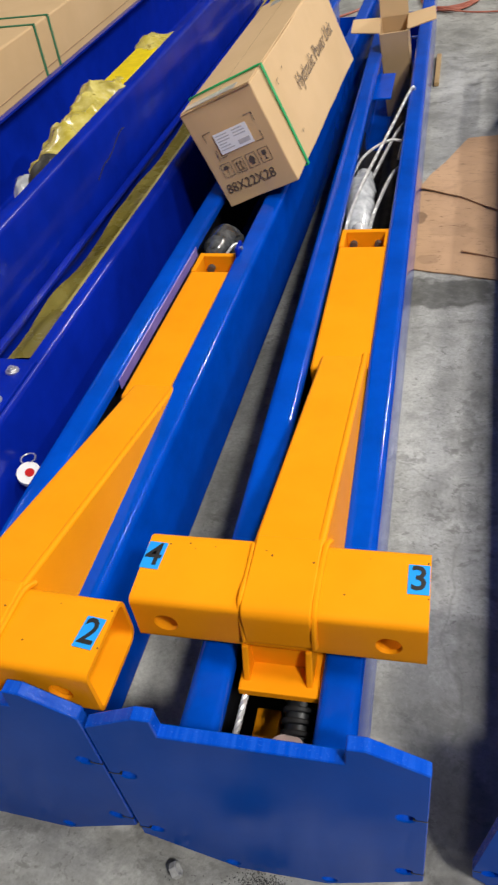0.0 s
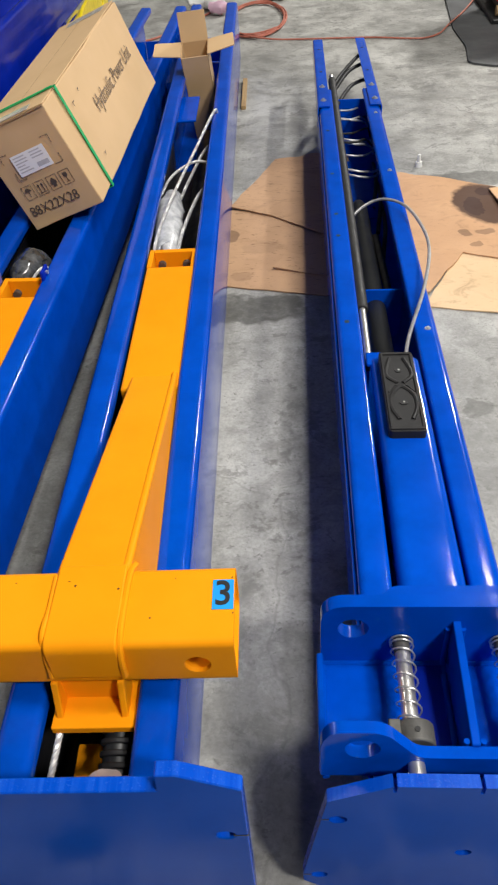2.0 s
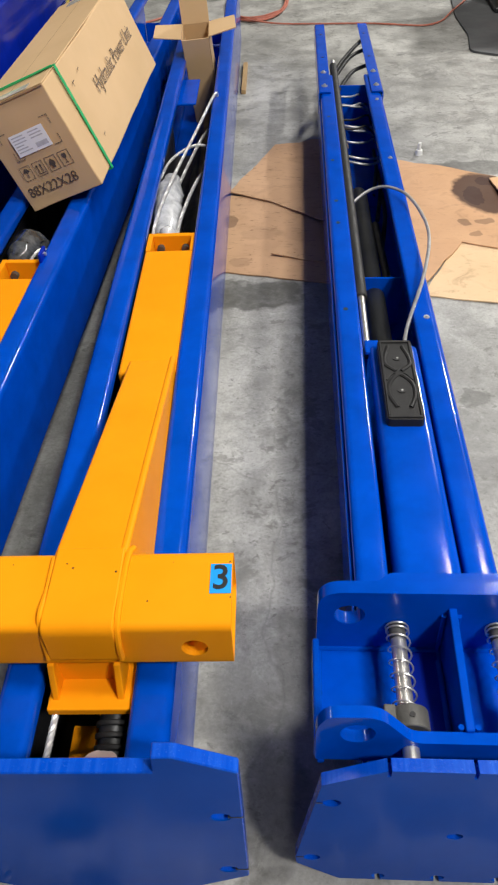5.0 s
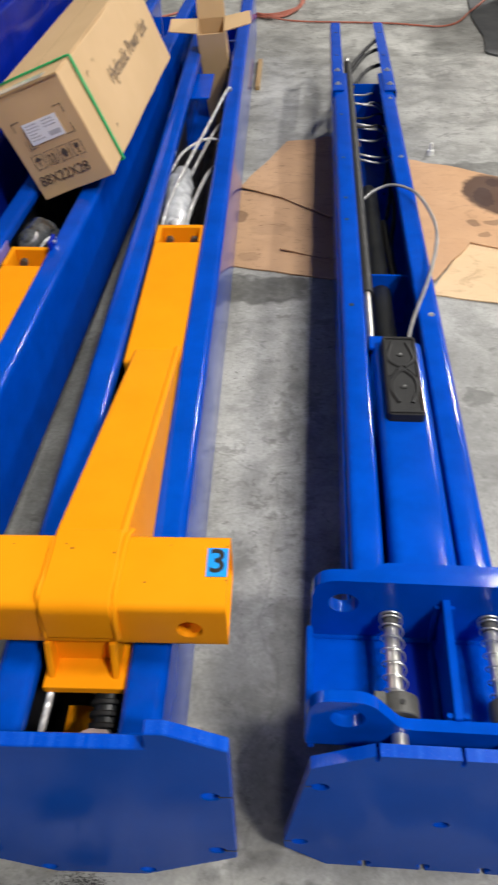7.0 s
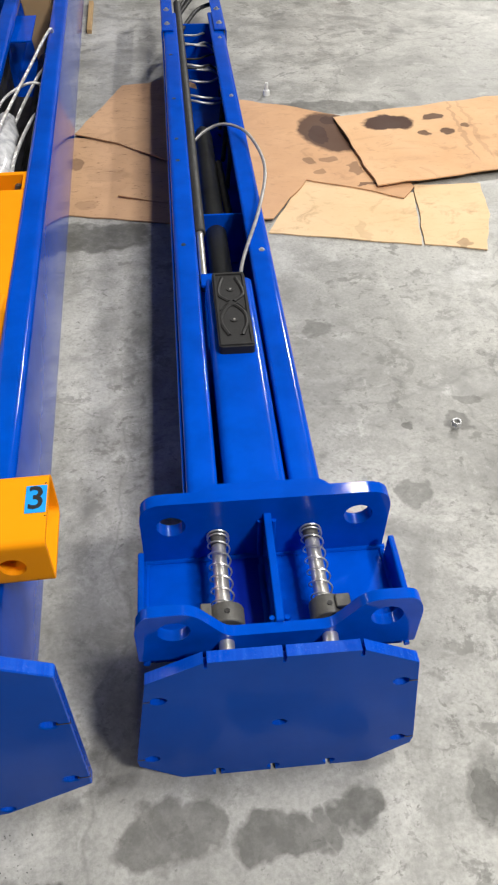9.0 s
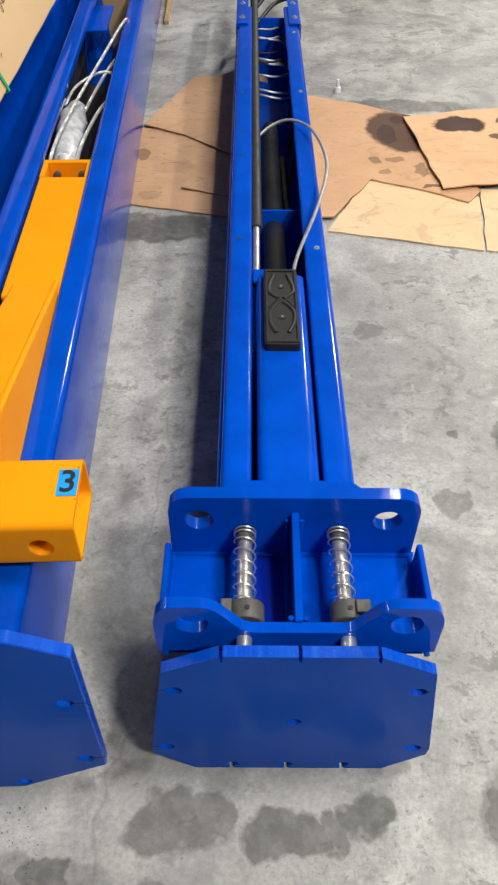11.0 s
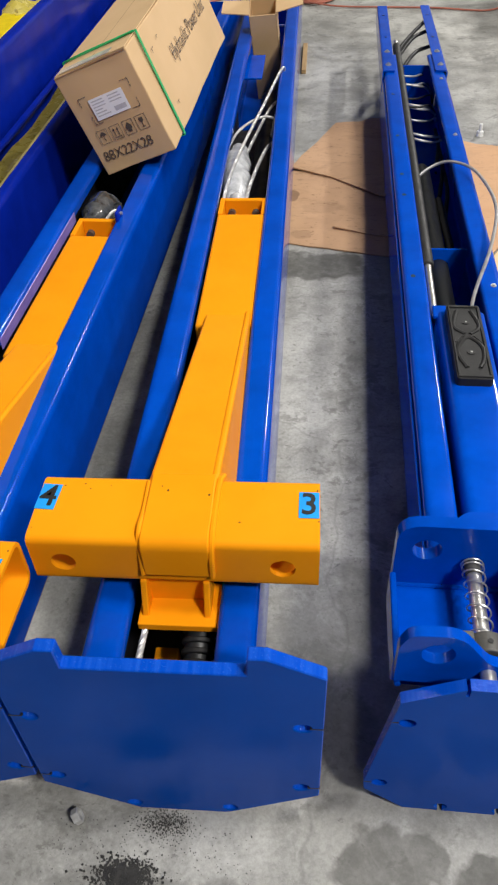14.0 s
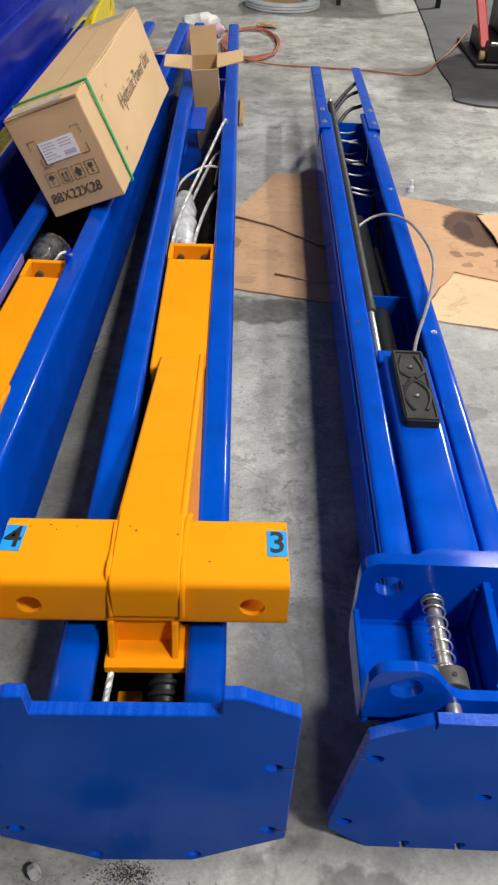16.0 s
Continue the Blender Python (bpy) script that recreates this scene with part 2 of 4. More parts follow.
# ---- building blocks ----
def part(name, bm, material, parent, label="", smooth=False, bevel=0.0, segs=2, rim=None):
    bmesh.ops.recalc_face_normals(bm, faces=bm.faces)
    me = bpy.data.meshes.new(name)
    bm.to_mesh(me)
    bm.free()
    if material:
        me.materials.append(material)
        me.materials.append(rim or material)
    if smooth:
        for p in me.polygons:
            p.use_smooth = True
        me.set_sharp_from_angle(angle=radians(40))
    ob = new(name, me)
    if parent:
        ob.parent = parent
    if bevel:
        mod = ob.modifiers.new("edge", "BEVEL")
        mod.width, mod.segments, mod.limit_method, mod.angle_limit = bevel, segs, "ANGLE", radians(40)
        mod.use_clamp_overlap = True
    if label:
        ob["label"] = label
    return ob


def thing(name, m, label, category, group="", kind=""):
    e = new(name)
    e.empty_display_size = 0.1
    e.matrix_world = m
    return tagged(e, label, category, group, kind)


def box(bm, x0, x1, y0, y1, z0, z1, m=None):
    vs = [bm.verts.new(Vector((x, y, z)) if m is None else m @ Vector((x, y, z))) for x in (x0, x1) for y in (y0, y1) for z in (z0, z1)]
    for f in ((0, 1, 3, 2), (4, 6, 7, 5), (0, 4, 5, 1), (2, 3, 7, 6), (0, 2, 6, 4), (1, 5, 7, 3)):
        bm.faces.new([vs[i] for i in f])
    return bm


def boxed(*a, m=None):
    return box(bmesh.new(), *a, m=m)


def hexa(bm, bottom, top):
    """A solid from two loops of four corners."""
    b, t = [bm.verts.new(p) for p in bottom], [bm.verts.new(p) for p in top]
    bm.faces.new(b[::-1]), bm.faces.new(t)
    for i in range(4):
        j = (i + 1) % 4
        bm.faces.new((b[i], b[j], t[j], t[i]))
    return bm


def smooth_path(pts, n=6):
    """A Catmull-Rom curve through pts."""
    p = [Vector(q) for q in pts]
    p = [p[0] * 2 - p[1]] + p + [p[-1] * 2 - p[-2]]
    out = []
    for i in range(1, len(p) - 2):
        a, b, c, d = p[i - 1:i + 3]
        for k in range(n):
            t = k / n
            out.append(0.5 * (2 * b + (c - a) * t + (2 * a - 5 * b + 4 * c - d) * t * t + (3 * b - a - 3 * c + d) * t ** 3))
    return out + [p[-2]]


def sweep(bm, pts, r, sides=10, radii=None):
    """A round bar along pts."""
    rings = []
    up = Vector((0.13, 0.21, 0.97)).normalized()
    for i, p in enumerate(pts):
        d = (Vector(pts[min(i + 1, len(pts) - 1)]) - Vector(pts[max(i - 1, 0)])).normalized()
        if abs(d.dot(up)) > 0.95:
            up = Vector((0.9, 0.3, 0.1)).normalized()
        u = d.cross(up).normalized()
        v = d.cross(u)
        up = -v
        rr = radii[i] if radii else r
        rings.append([bm.verts.new(Vector(p) + (u * math.cos(2 * math.pi * k / sides) + v * math.sin(2 * math.pi * k / sides)) * rr) for k in range(sides)])
    for a, b in zip(rings, rings[1:]):
        for k in range(sides):
            j = (k + 1) % sides
            bm.faces.new((a[k], a[j], b[j], b[k]))
    bm.faces.new(rings[0][::-1]), bm.faces.new(rings[-1])
    return bm


def rod(p, q, r, sides=16):
    return sweep(bmesh.new(), [Vector(p), Vector(q)], r, sides)


def cord(pts, r, n=8, sides=8):
    return sweep(bmesh.new(), smooth_path(pts, n), r, sides)


def circle(cx, cz, r, n=20, rz=None):
    rz = rz or r
    return [(cx + r * math.cos(2 * math.pi * i / n), cz + rz * math.sin(2 * math.pi * i / n)) for i in range(n)]


def fillet(pts, r, n=4, closed=True):
    """Rounds the corners of a flat outline."""
    out, c = [], len(pts)
    for i, p in enumerate(pts):
        if not closed and i in (0, c - 1):
            out.append(tuple(p))
            continue
        p, a, b = Vector(p), Vector(pts[i - 1]), Vector(pts[(i + 1) % c])
        rr = r[i] if isinstance(r, (list, tuple)) else r
        rr = min(rr, (a - p).length * 0.45, (b - p).length * 0.45)
        if rr < 1e-4:
            out.append(tuple(p))
            continue
        s, e = p + (a - p).normalized() * rr, p + (b - p).normalized() * rr
        for k in range(n + 1):
            t = k / n
            out.append(tuple(s * (1 - t) ** 2 + p * 2 * t * (1 - t) + e * t * t))
    return out


def plate(outer, holes, depth, m):
    """A plate cut from sheet: outline and holes in its own x and z, thick along y, then laid by m."""
    bm = bmesh.new()
    for y in (0.0, depth):
        edges = []
        for loop in [outer] + holes:
            vs = [bm.verts.new(m @ Vector((x, y, z))) for x, z in loop]
            edges += [bm.edges.new((vs[i], vs[(i + 1) % len(vs)])) for i in range(len(vs))]
        bmesh.ops.triangle_fill(bm, edges=edges, use_beauty=True)
    bm.verts.ensure_lookup_table()
    total = sum(len(q) for q in [outer] + holes)
    k = 0
    for loop in [outer] + holes:
        n = len(loop)
        for i in range(n):
            j = (i + 1) % n
            bm.faces.new((bm.verts[k + i], bm.verts[k + j], bm.verts[total + k + j], bm.verts[total + k + i])).material_index = 1
        k += n
    return bm


def bent_sheet(path, t, y0, y1, bm=None):
    """A folded sheet: an open outline in x and z with thickness t, drawn out along y."""
    bm = bm or bmesh.new()
    p = [Vector(q) for q in path]
    a, b = [], []
    for i, q in enumerate(p):
        d = (p[min(i + 1, len(p) - 1)] - p[max(i - 1, 0)]).normalized()
        nrm = Vector((-d.y, d.x)) * t / 2
        a.append(q + nrm), b.append(q - nrm)
    ring = a + b[::-1]
    r0, r1 = [[bm.verts.new((q.x, y, q.y)) for q in ring] for y in (y0, y1)]
    n, h = len(ring), len(a)
    for i in range(n):
        j = (i + 1) % n
        bm.faces.new((r0[i], r0[j], r1[j], r1[i]))
    for r in (r0, r1):
        for i in range(h - 1):
            bm.faces.new((r[i], r[i + 1], r[n - 2 - i], r[n - 1 - i]))
    return bm


def lettering(name, body, size, material, parent, m, squeeze=1.0, weight=0.0, label=""):
    """Printed words with the built-in font, as a thin mesh."""
    cu = bpy.data.curves.new(name, "FONT")
    cu.body, cu.size, cu.extrude, cu.offset = body, size, 0.0003, weight
    cu.align_x, cu.align_y = "CENTER", "CENTER"
    cu.resolution_u = 3
    tmp = bpy.data.objects.new(name, cu)
    scene.collection.objects.link(tmp)
    me = bpy.data.meshes.new_from_object(tmp.evaluated_get(bpy.context.evaluated_depsgraph_get()))
    bpy.data.objects.remove(tmp)
    me.transform(m @ Matrix.Diagonal((squeeze, 1, 1, 1)))
    me.materials.clear()
    me.materials.append(material)
    ob = new(name, me)
    ob.parent = parent
    if label:
        ob["label"] = label
    return ob


# ---- hall ----
bm = boxed(-14, 14, -12, 16, -0.15, 0)
tagged(part("floor", bm, CONCRETE, None), "grey stained concrete workshop floor", "floor", kind="structure")
for nm, dims in (("wall_north", (-14, 14, 16, 16.2, 0, 6)), ("wall_south", (-14, 14, -12.2, -12, 0, 6)), ("wall_east", (14, 14.2, -12, 16, 0, 6)), ("wall_west", (-14.2, -14, -12, 16, 0, 6))):
    tagged(part(nm, boxed(*dims), WALL, None), "unseen plain grey wall added to close the hall", "wall", kind="structure")
tagged(part("ceiling", boxed(-14, 14, -12, 16, 6, 6.15), ROOF, None), "unseen plain grey roof added to close the hall", "ceiling", kind="structure")

# ---- lift column with its blue carriage ----
UP = Matrix.Identity(4)


def column_shell(w, h, z0, t=0.007, lip=0.052, drop=0.0):
    """Outline of a C-shaped lift column lying on its back, open to the top."""
    pts = [(-w / 2 + lip, z0 + h - drop), (-w / 2 + lip, z0 + h), (-w / 2, z0 + h), (-w / 2, z0), (w / 2, z0), (w / 2, z0 + h), (w / 2 - lip, z0 + h), (w / 2 - lip, z0 + h - drop)]
    if not drop:
        pts = pts[1:-1]
    return fillet(pts, 0.013, 4, closed=False)


def hex_bolt(parent, x, y, z, r=0.009, h=0.007, axis="z", name="bolt"):
    bm = bmesh.new()
    if axis == "z":
        sweep(bm, [Vector((x, y, z - 0.002)), Vector((x, y, z + 0.002))], r * 1.5, 16)
        sweep(bm, [Vector((x, y, z)), Vector((x, y, z + h))], r, 6)
        sweep(bm, [Vector((x, y, z)), Vector((x, y, z + h * 1.6))], r * 0.5, 10)
    else:
        sweep(bm, [Vector((x, y + 0.002, z)), Vector((x, y - 0.002, z))], r * 1.5, 16)
        sweep(bm, [Vector((x, y, z)), Vector((x, y - h, z))], r, 6)
    return part(name, bm, ZINC, parent, "zinc-plated bolt")


def carriage_column():
    th = thing("lift_column", pose(0.503, 0, 0, -0.55, 0, 0.66), "glossy blue steel lift column with spring-pinned carriage, lying on concrete", "lift column")
    # base plate
    outer = [(-0.16, 0.0), (0.16, 0.0), (0.228, 0.062), (0.23, 0.085), (0.196, 0.344), (0.112, 0.392), (-0.112, 0.392), (-0.196, 0.344), (-0.23, 0.085), (-0.228, 0.062)]
    o2 = []
    for i, p in enumerate(outer):
        o2.append(p)
        if i == 0:
            for cx in (-0.098, -0.004, 0.092):
                o2 += [(cx - 0.004, 0.0), (cx - 0.004, 0.008)] + [(cx + 0.011 * math.cos(a), 0.017 + 0.009 * math.sin(a)) for a in [math.radians(q) for q in range(230, -60, -29)]] + [(cx + 0.004, 0.008), (cx + 0.004, 0.0)]
        if i == 5:
            for cx in (0.110, 0.0, -0.110):
                o2 += [(cx + 0.0025, 0.392), (cx + 0.0025, 0.376), (cx - 0.0025, 0.376), (cx - 0.0025, 0.392)]
    holes = [circle(0, 0.186, 0.012, rz=0.010), circle(-0.181, 0.29, 0.013, rz=0.011), circle(0.178, 0.29, 0.013, rz=0.011), circle(-0.205, 0.088, 0.013, rz=0.011), circle(0.203, 0.088, 0.013, rz=0.011)]
    base = part("base_plate", plate(o2, holes, 0.018, pose(0, 0, 0)), BLUE_PLATE, th, bevel=0.0015, segs=1, rim=BLUE_EDGE)
    for x0, x1, z in ((-0.2025, -0.193, 0.29), (0.190, 0.2025, 0.29), (-0.229, -0.217, 0.088), (0.215, 0.229, 0.088)):
        part("saw_cut", boxed(x0, x1, -0.0006, 0.003, z - 0.0012, z + 0.0012), DARKGAP, base)
    # shell
    zt, h = 0.276, 0.222
    part("shell", bent_sheet(column_shell(0.245, h, zt - h, drop=0.012), 0.007, 0.018, 3.12), BLUE, th, smooth=True)
    part("side_rib", boxed(-0.1325, -0.1265, 0.02, 2.86, zt - 0.16, zt - 0.02), BLUE, th, bevel=0.002)
    # bracket over the shell
    br = part("carriage_base", boxed(-0.1945, 0.1945, 0.062, 0.235, 0.288, 0.308), BLUE, th, bevel=0.002)
    for s in (-1, 1):
        xa, xb = s * 0.200 - 0.005, s * 0.200 + 0.005
        part("side_plate", hexa(bmesh.new(), [(xa, 0.060, 0.30), (xb, 0.060, 0.30), (xb, 0.215, 0.288), (xa, 0.215, 0.288)], [(xa, 0.060, 0.36), (xb, 0.060, 0.36), (xb, 0.215, 0.362), (xa, 0.215, 0.362)]), BLUE, th, bevel=0.003)
        part("weld", cord([(s * 0.195, 0.05, 0.308), (s * 0.196, 0.13, 0.309), (s * 0.194, 0.225, 0.308)], 0.005), BLUE, br, smooth=True)
    part("weld", cord([(-0.2, 0.232, 0.308), (-0.06, 0.231, 0.309), (0.06, 0.232, 0.308), (0.2, 0.231, 0.309)], 0.005), BLUE, br, smooth=True)
    rear = fillet([(-0.198, 0.27), (0.196, 0.27), (0.196, 0.452), (-0.198, 0.452)], [0.002, 0.002, 0.04, 0.04], 6)
    part("rear_ear_plate", plate(rear, [circle(-0.15, 0.398, 0.023, 24), circle(0.146, 0.398, 0.023, 24)], 0.022, pose(0, 0.232, 0)), BLUE, th, smooth=True, bevel=0.0025)
    top = fillet([(-0.114, 0.0), (0.114, 0.0), (0.114, 0.010), (0.090, 0.033), (-0.088, 0.033), (-0.114, 0.010)], [0, 0, 0.004, 0.01, 0.01, 0.004], 4)
    part("top_plate", plate(top, [], 0.010, Matrix(((1, 0, 0, 0), (0, 0, 1, 0.254), (0, 1, 0, 0.420), (0, 0, 0, 1)))), BLUE, th, bevel=0.0015, segs=1)
    front = fillet([(-0.204, 0.338), (0.199, 0.338), (0.199, 0.424), (0.186, 0.453), (0.118, 0.455), (0.072, 0.390), (-0.076, 0.390), (-0.124, 0.455), (-0.190, 0.453), (-0.204, 0.424)], [0.004, 0.004, 0.03, 0.03, 0.022, 0.014, 0.014, 0.022, 0.03, 0.03], 5)
    part("front_ear_plate", plate(front, [circle(-0.15, 0.412, 0.023, 24), circle(0.148, 0.412, 0.023, 24)], 0.017, pose(0, 0.039, 0)), BLUE, th, smooth=True, bevel=0.0025)
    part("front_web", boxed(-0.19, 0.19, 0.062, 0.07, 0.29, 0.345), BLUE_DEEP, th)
    part("centre_rib", hexa(bmesh.new(), [(-0.006, 0.05, 0.30), (0.006, 0.05, 0.30), (0.006, 0.233, 0.30), (-0.006, 0.233, 0.30)], [(-0.006, 0.055, 0.396), (0.006, 0.055, 0.396), (0.006, 0.233, 0.418), (-0.006, 0.233, 0.418)]), BLUE, th, bevel=0.002)
    for s in (-1, 1):
        part("weld", cord([(s * 0.011, 0.07 + 0.02 * k, 0.309 + 0.001 * (k % 2)) for k in range(8)], 0.0042, 3), BLUE, br, smooth=True)
        part("weld", cord([(s * 0.011, 0.230, 0.312 + 0.018 * k) for k in range(6)], 0.0042, 3), BLUE, br, smooth=True)
        part("weld", cord([(s * 0.011, 0.062, 0.312 + 0.016 * k) for k in range(6)], 0.0042, 3), BLUE, br, smooth=True)
    part("shade_strip", boxed(-0.062, -0.012, 0.06, 0.23, 0.3065, 0.3085), BLUE_DEEP, th)
    for x in (-0.078, 0.070):
        pin = part("lock_pin", rod((x, 0.0185, 0.372), (x, 0.232, 0.372), 0.0115, 20), STEEL, th, "bright turned steel lock pin", smooth=True)
        turns = [0.094, 0.1155, 0.137, 0.1585, 0.180, 0.2015, 0.2185, 0.2265, 0.2300]
        coil = []
        for k in range(64):
            n, f = divmod(k / 8, 1)
            y = turns[int(n)] * (1 - f) + turns[int(n) + 1] * f
            coil.append((x + 0.0170 * math.cos(k * math.pi / 4), y, 0.372 + 0.0170 * math.sin(k * math.pi / 4)))
        part("spring", cord(coil, 0.0014, 2, 6), ZINC, pin, "zinc-plated coil spring", smooth=True)
        bm = sweep(bmesh.new(), [Vector((x + 0.003, 0.060, 0.372)), Vector((x + 0.003, 0.092, 0.372))], 0.0265, 22)
        box(bm, x - 0.034 if x < 0 else x + 0.012, x - 0.018 if x < 0 else x + 0.034, 0.066, 0.088, 0.376, 0.402)
        col = part("collar", bm, GREY, pin, "dark grey stop collar with set screw", smooth=True, bevel=0.002)
        part("dark_sleeve", rod((x, 0.206, 0.372), (x, 0.2315, 0.372), 0.0125, 20), GREY, pin, "dark steel sleeve", smooth=True)
        part("set_screw", rod((x + 0.004, 0.075, 0.394), (x + 0.004, 0.075, 0.3995), 0.004, 10), BLACK_INK, pin)
    # inner mast of the carriage with its rubber pad
    mast = part("inner_mast", bent_sheet(fillet([(-0.052, 0.15), (-0.052, 0.292), (0.056, 0.292), (0.056, 0.15)], 0.018, 5, closed=False), 0.008, 0.22, 1.065), BLUE, th, smooth=True, bevel=0.002)
    part("end_wall", boxed(-0.047, 0.051, 1.04, 1.055, 0.12, 0.286), BLUE, th)
    part("latch_tab", boxed(-0.064, -0.03, 1.05, 1.10, 0.278, 0.288), BLUE, th, bevel=0.003)
    pad_o = fillet([(-0.039, 0.0), (0.039, 0.0), (0.039, 0.284), (-0.039, 0.284)], 0.01, 4)
    pm = Matrix.Translation((0.0, 0.773, 0.292)) @ Matrix(((1, 0, 0, 0), (0, 0, 1, 0), (0, 1, 0, 0), (0, 0, 0, 1)))
    pad = part("rubber_pad", plate(pad_o, [], 0.024, pm), RUBBER, th, "black moulded rubber bumper pad", smooth=True, bevel=0.004, segs=2)
    rim = bmesh.new()
    for a, b, c, d in ((-0.036, -0.031, 0.785, 1.046), (0.031, 0.036, 0.785, 1.046), (-0.036, 0.036, 0.778, 0.785), (-0.036, 0.036, 1.046, 1.053)):
        box(rim, a, b, c, d, 0.315, 0.3195)
    part("rim", rim, RUBBER, pad, bevel=0.001, segs=1)
    vee = bmesh.new()
    for pts in (((-0.014, 0.812), (-0.027, 0.85), (-0.027, 0.885), (-0.008, 0.921), (0.008, 0.921), (0.027, 0.89), (0.027, 0.85), (0.014, 0.812)), ((-0.016, 1.032), (-0.027, 0.99), (-0.027, 0.962), (-0.006, 0.938)), ((0.006, 0.938), (0.027, 0.962), (0.027, 0.99), (0.016, 1.032))):
        sweep(vee, [Vector((p.x, p.y, 0.3145)) for p in smooth_path([(x, y, 0) for x, y in pts], 4)], 0.0056, 8)
    sweep(vee, [Vector((x, y, 0.3155)) for x, y in ((-0.029, 0.905), (-0.015, 0.929), (0.015, 0.929), (0.029, 0.905))], 0.003, 6)
    part("tread_ridge", vee, RUBBER, pad, smooth=True)
    for y in (0.868, 0.985):
        b = part("pad_screw", rod((0, y, 0.314), (0, y, 0.3178), 0.0085, 16), BLACK_INK, pad)
        part("screw_head", rod((0.001, y, 0.3165), (0.001, y, 0.3188), 0.0026, 10), ZINC, b, "bright screw head")
    # channel insides
    part("hydraulic_ram", sweep(bmesh.new(), [Vector((0.0, 1.02, 0.165)), Vector((-0.004, 2.18, 0.15)), Vector((-0.004, 2.215, 0.15)), Vector((-0.004, 2.23, 0.15))], 0.03, 20, [0.031, 0.031, 0.024, 0.008]), BLACK_METAL, th, "black hydraulic ram tube", smooth=True, bevel=0.006)
    bm = sweep(bmesh.new(), [Vector((-0.055, 1.33, 0.262)), Vector((-0.059, 3.30, 0.264))], 0.0165, 14)
    sleeve = part("foam_sleeve", bm, FOAM, th, "black foam sleeve over gas strut", smooth=True, bevel=0.003)
    part("strut_rod", rod((-0.056, 1.07, 0.262), (-0.055, 1.35, 0.262), 0.0095, 14), STEEL, th, "bright steel strut rod", smooth=True)
    part("ball_stud", sweep(bmesh.new(), [Vector((-0.059, 3.295, 0.264)), Vector((-0.059, 3.33, 0.264)), Vector((-0.059, 3.335, 0.266)), Vector((-0.059, 3.35, 0.268)), Vector((-0.059, 3.356, 0.268))], 0.006, 12, [0.006, 0.006, 0.010, 0.010, 0.005]), STEEL, th, "bright steel ball stud", smooth=True)
    part("small_ram", rod((0.044, 1.56, 0.17), (0.036, 1.95, 0.16), 0.012, 14), RUBBER, th, smooth=True)
    part("hose_fitting", rod((0.044, 1.53, 0.17), (0.044, 1.575, 0.17), 0.009, 12), surface("brass", (0.5, 0.3, 0.08), (0.6, 0.36, 0.1), 20, 0.35, metal=0.9), th, "brass hose fitting", smooth=True)
    part("guide_plate", boxed(-0.045, 0.075, 1.50, 1.507, 0.06, 0.222), BLUE, th, bevel=0.002)
    part("divider", boxed(-0.09, 0.09, 2.3, 2.307, 0.06, 0.12), BLUE, th)
    part("wire_rope", cord([(0.03, 1.05, 0.24), (0.045, 1.16, 0.275), (0.105, 1.35, 0.31), (0.145, 1.55, 0.32), (0.142, 1.72, 0.315), (0.105, 1.87, 0.31), (0.035, 1.95, 0.29), (-0.045, 1.92, 0.25), (-0.10, 1.84, 0.17)], 0.0048, 8, 8), WIRE, th, "galvanised wire rope", smooth=True)
    rng = random.Random(4)
    for k, y in enumerate((2.40, 2.43, 2.60, 2.63, 2.66, 2.72, 2.76, 2.80, 2.90, 2.93, 2.97, 3.02)):
        a, b = rng.uniform(-0.01, 0.03), rng.uniform(-0.06, 0.06)
        part("wire_loop", cord([(-0.09, y + 0.02, 0.19 + a), (-0.04, y - 0.02 + b * 0.2, 0.205 + a), (0.01, y - 0.02 + b * 0.5, 0.20 + a), (0.05, y + 0.03 + b, 0.185 + a), (0.085, y + 0.11 + b, 0.16), (0.1, y + 0.2, 0.11)], 0.0042, 6, 8), RUBBER if k in (3, 7, 10) else WIRE, th, smooth=True)
    for k, y in enumerate((2.1, 2.3, 2.5)):
        part("hose", cord([(0.06, y - 0.2, 0.10), (0.085, y, 0.12), (0.09, y + 0.2, 0.11)], 0.008, 5, 8), RUBBER, th, smooth=True)
    # head: bolted extension angles and end sheet
    part("end_sheet", boxed(-0.118, 0.118, 3.09, 3.098, 0.06, 0.243), BLUE, th, bevel=0.002)
    for s in (-1, 1):
        bm = bent_sheet(fillet([(s * 0.084, zt + 0.009), (s * 0.131, zt + 0.009), (s * 0.131, zt - 0.075)], 0.008, 3, closed=False), 0.006, 2.88, 3.9)
        ang = part("extension_angle", bm, BLUE, th, smooth=True)
        for y in (2.95, 3.13):
            hex_bolt(ang, s * 0.108, y, zt + 0.012, 0.0085, 0.006)
        for y in (3.35, 3.72):
            part("slot", rod((s * 0.106, y, zt + 0.011), (s * 0.106, y, zt + 0.0132), 0.006, 10), DARKGAP, ang)
        for y in (1.21, 2.21, 2.80) if s > 0 else ():
            hex_bolt(th, s * 0.1, y, zt - 0.001, 0.0085, 0.006)
        for y in (0.33, 1.25, 1.73, 1.88, 2.2, 2.62) if s < 0 else ():
            part("drilled_hole", rod((s * 0.101, y, zt + 0.001), (s * 0.101, y, zt + 0.0045), 0.0065, 12), DARKGAP, th)
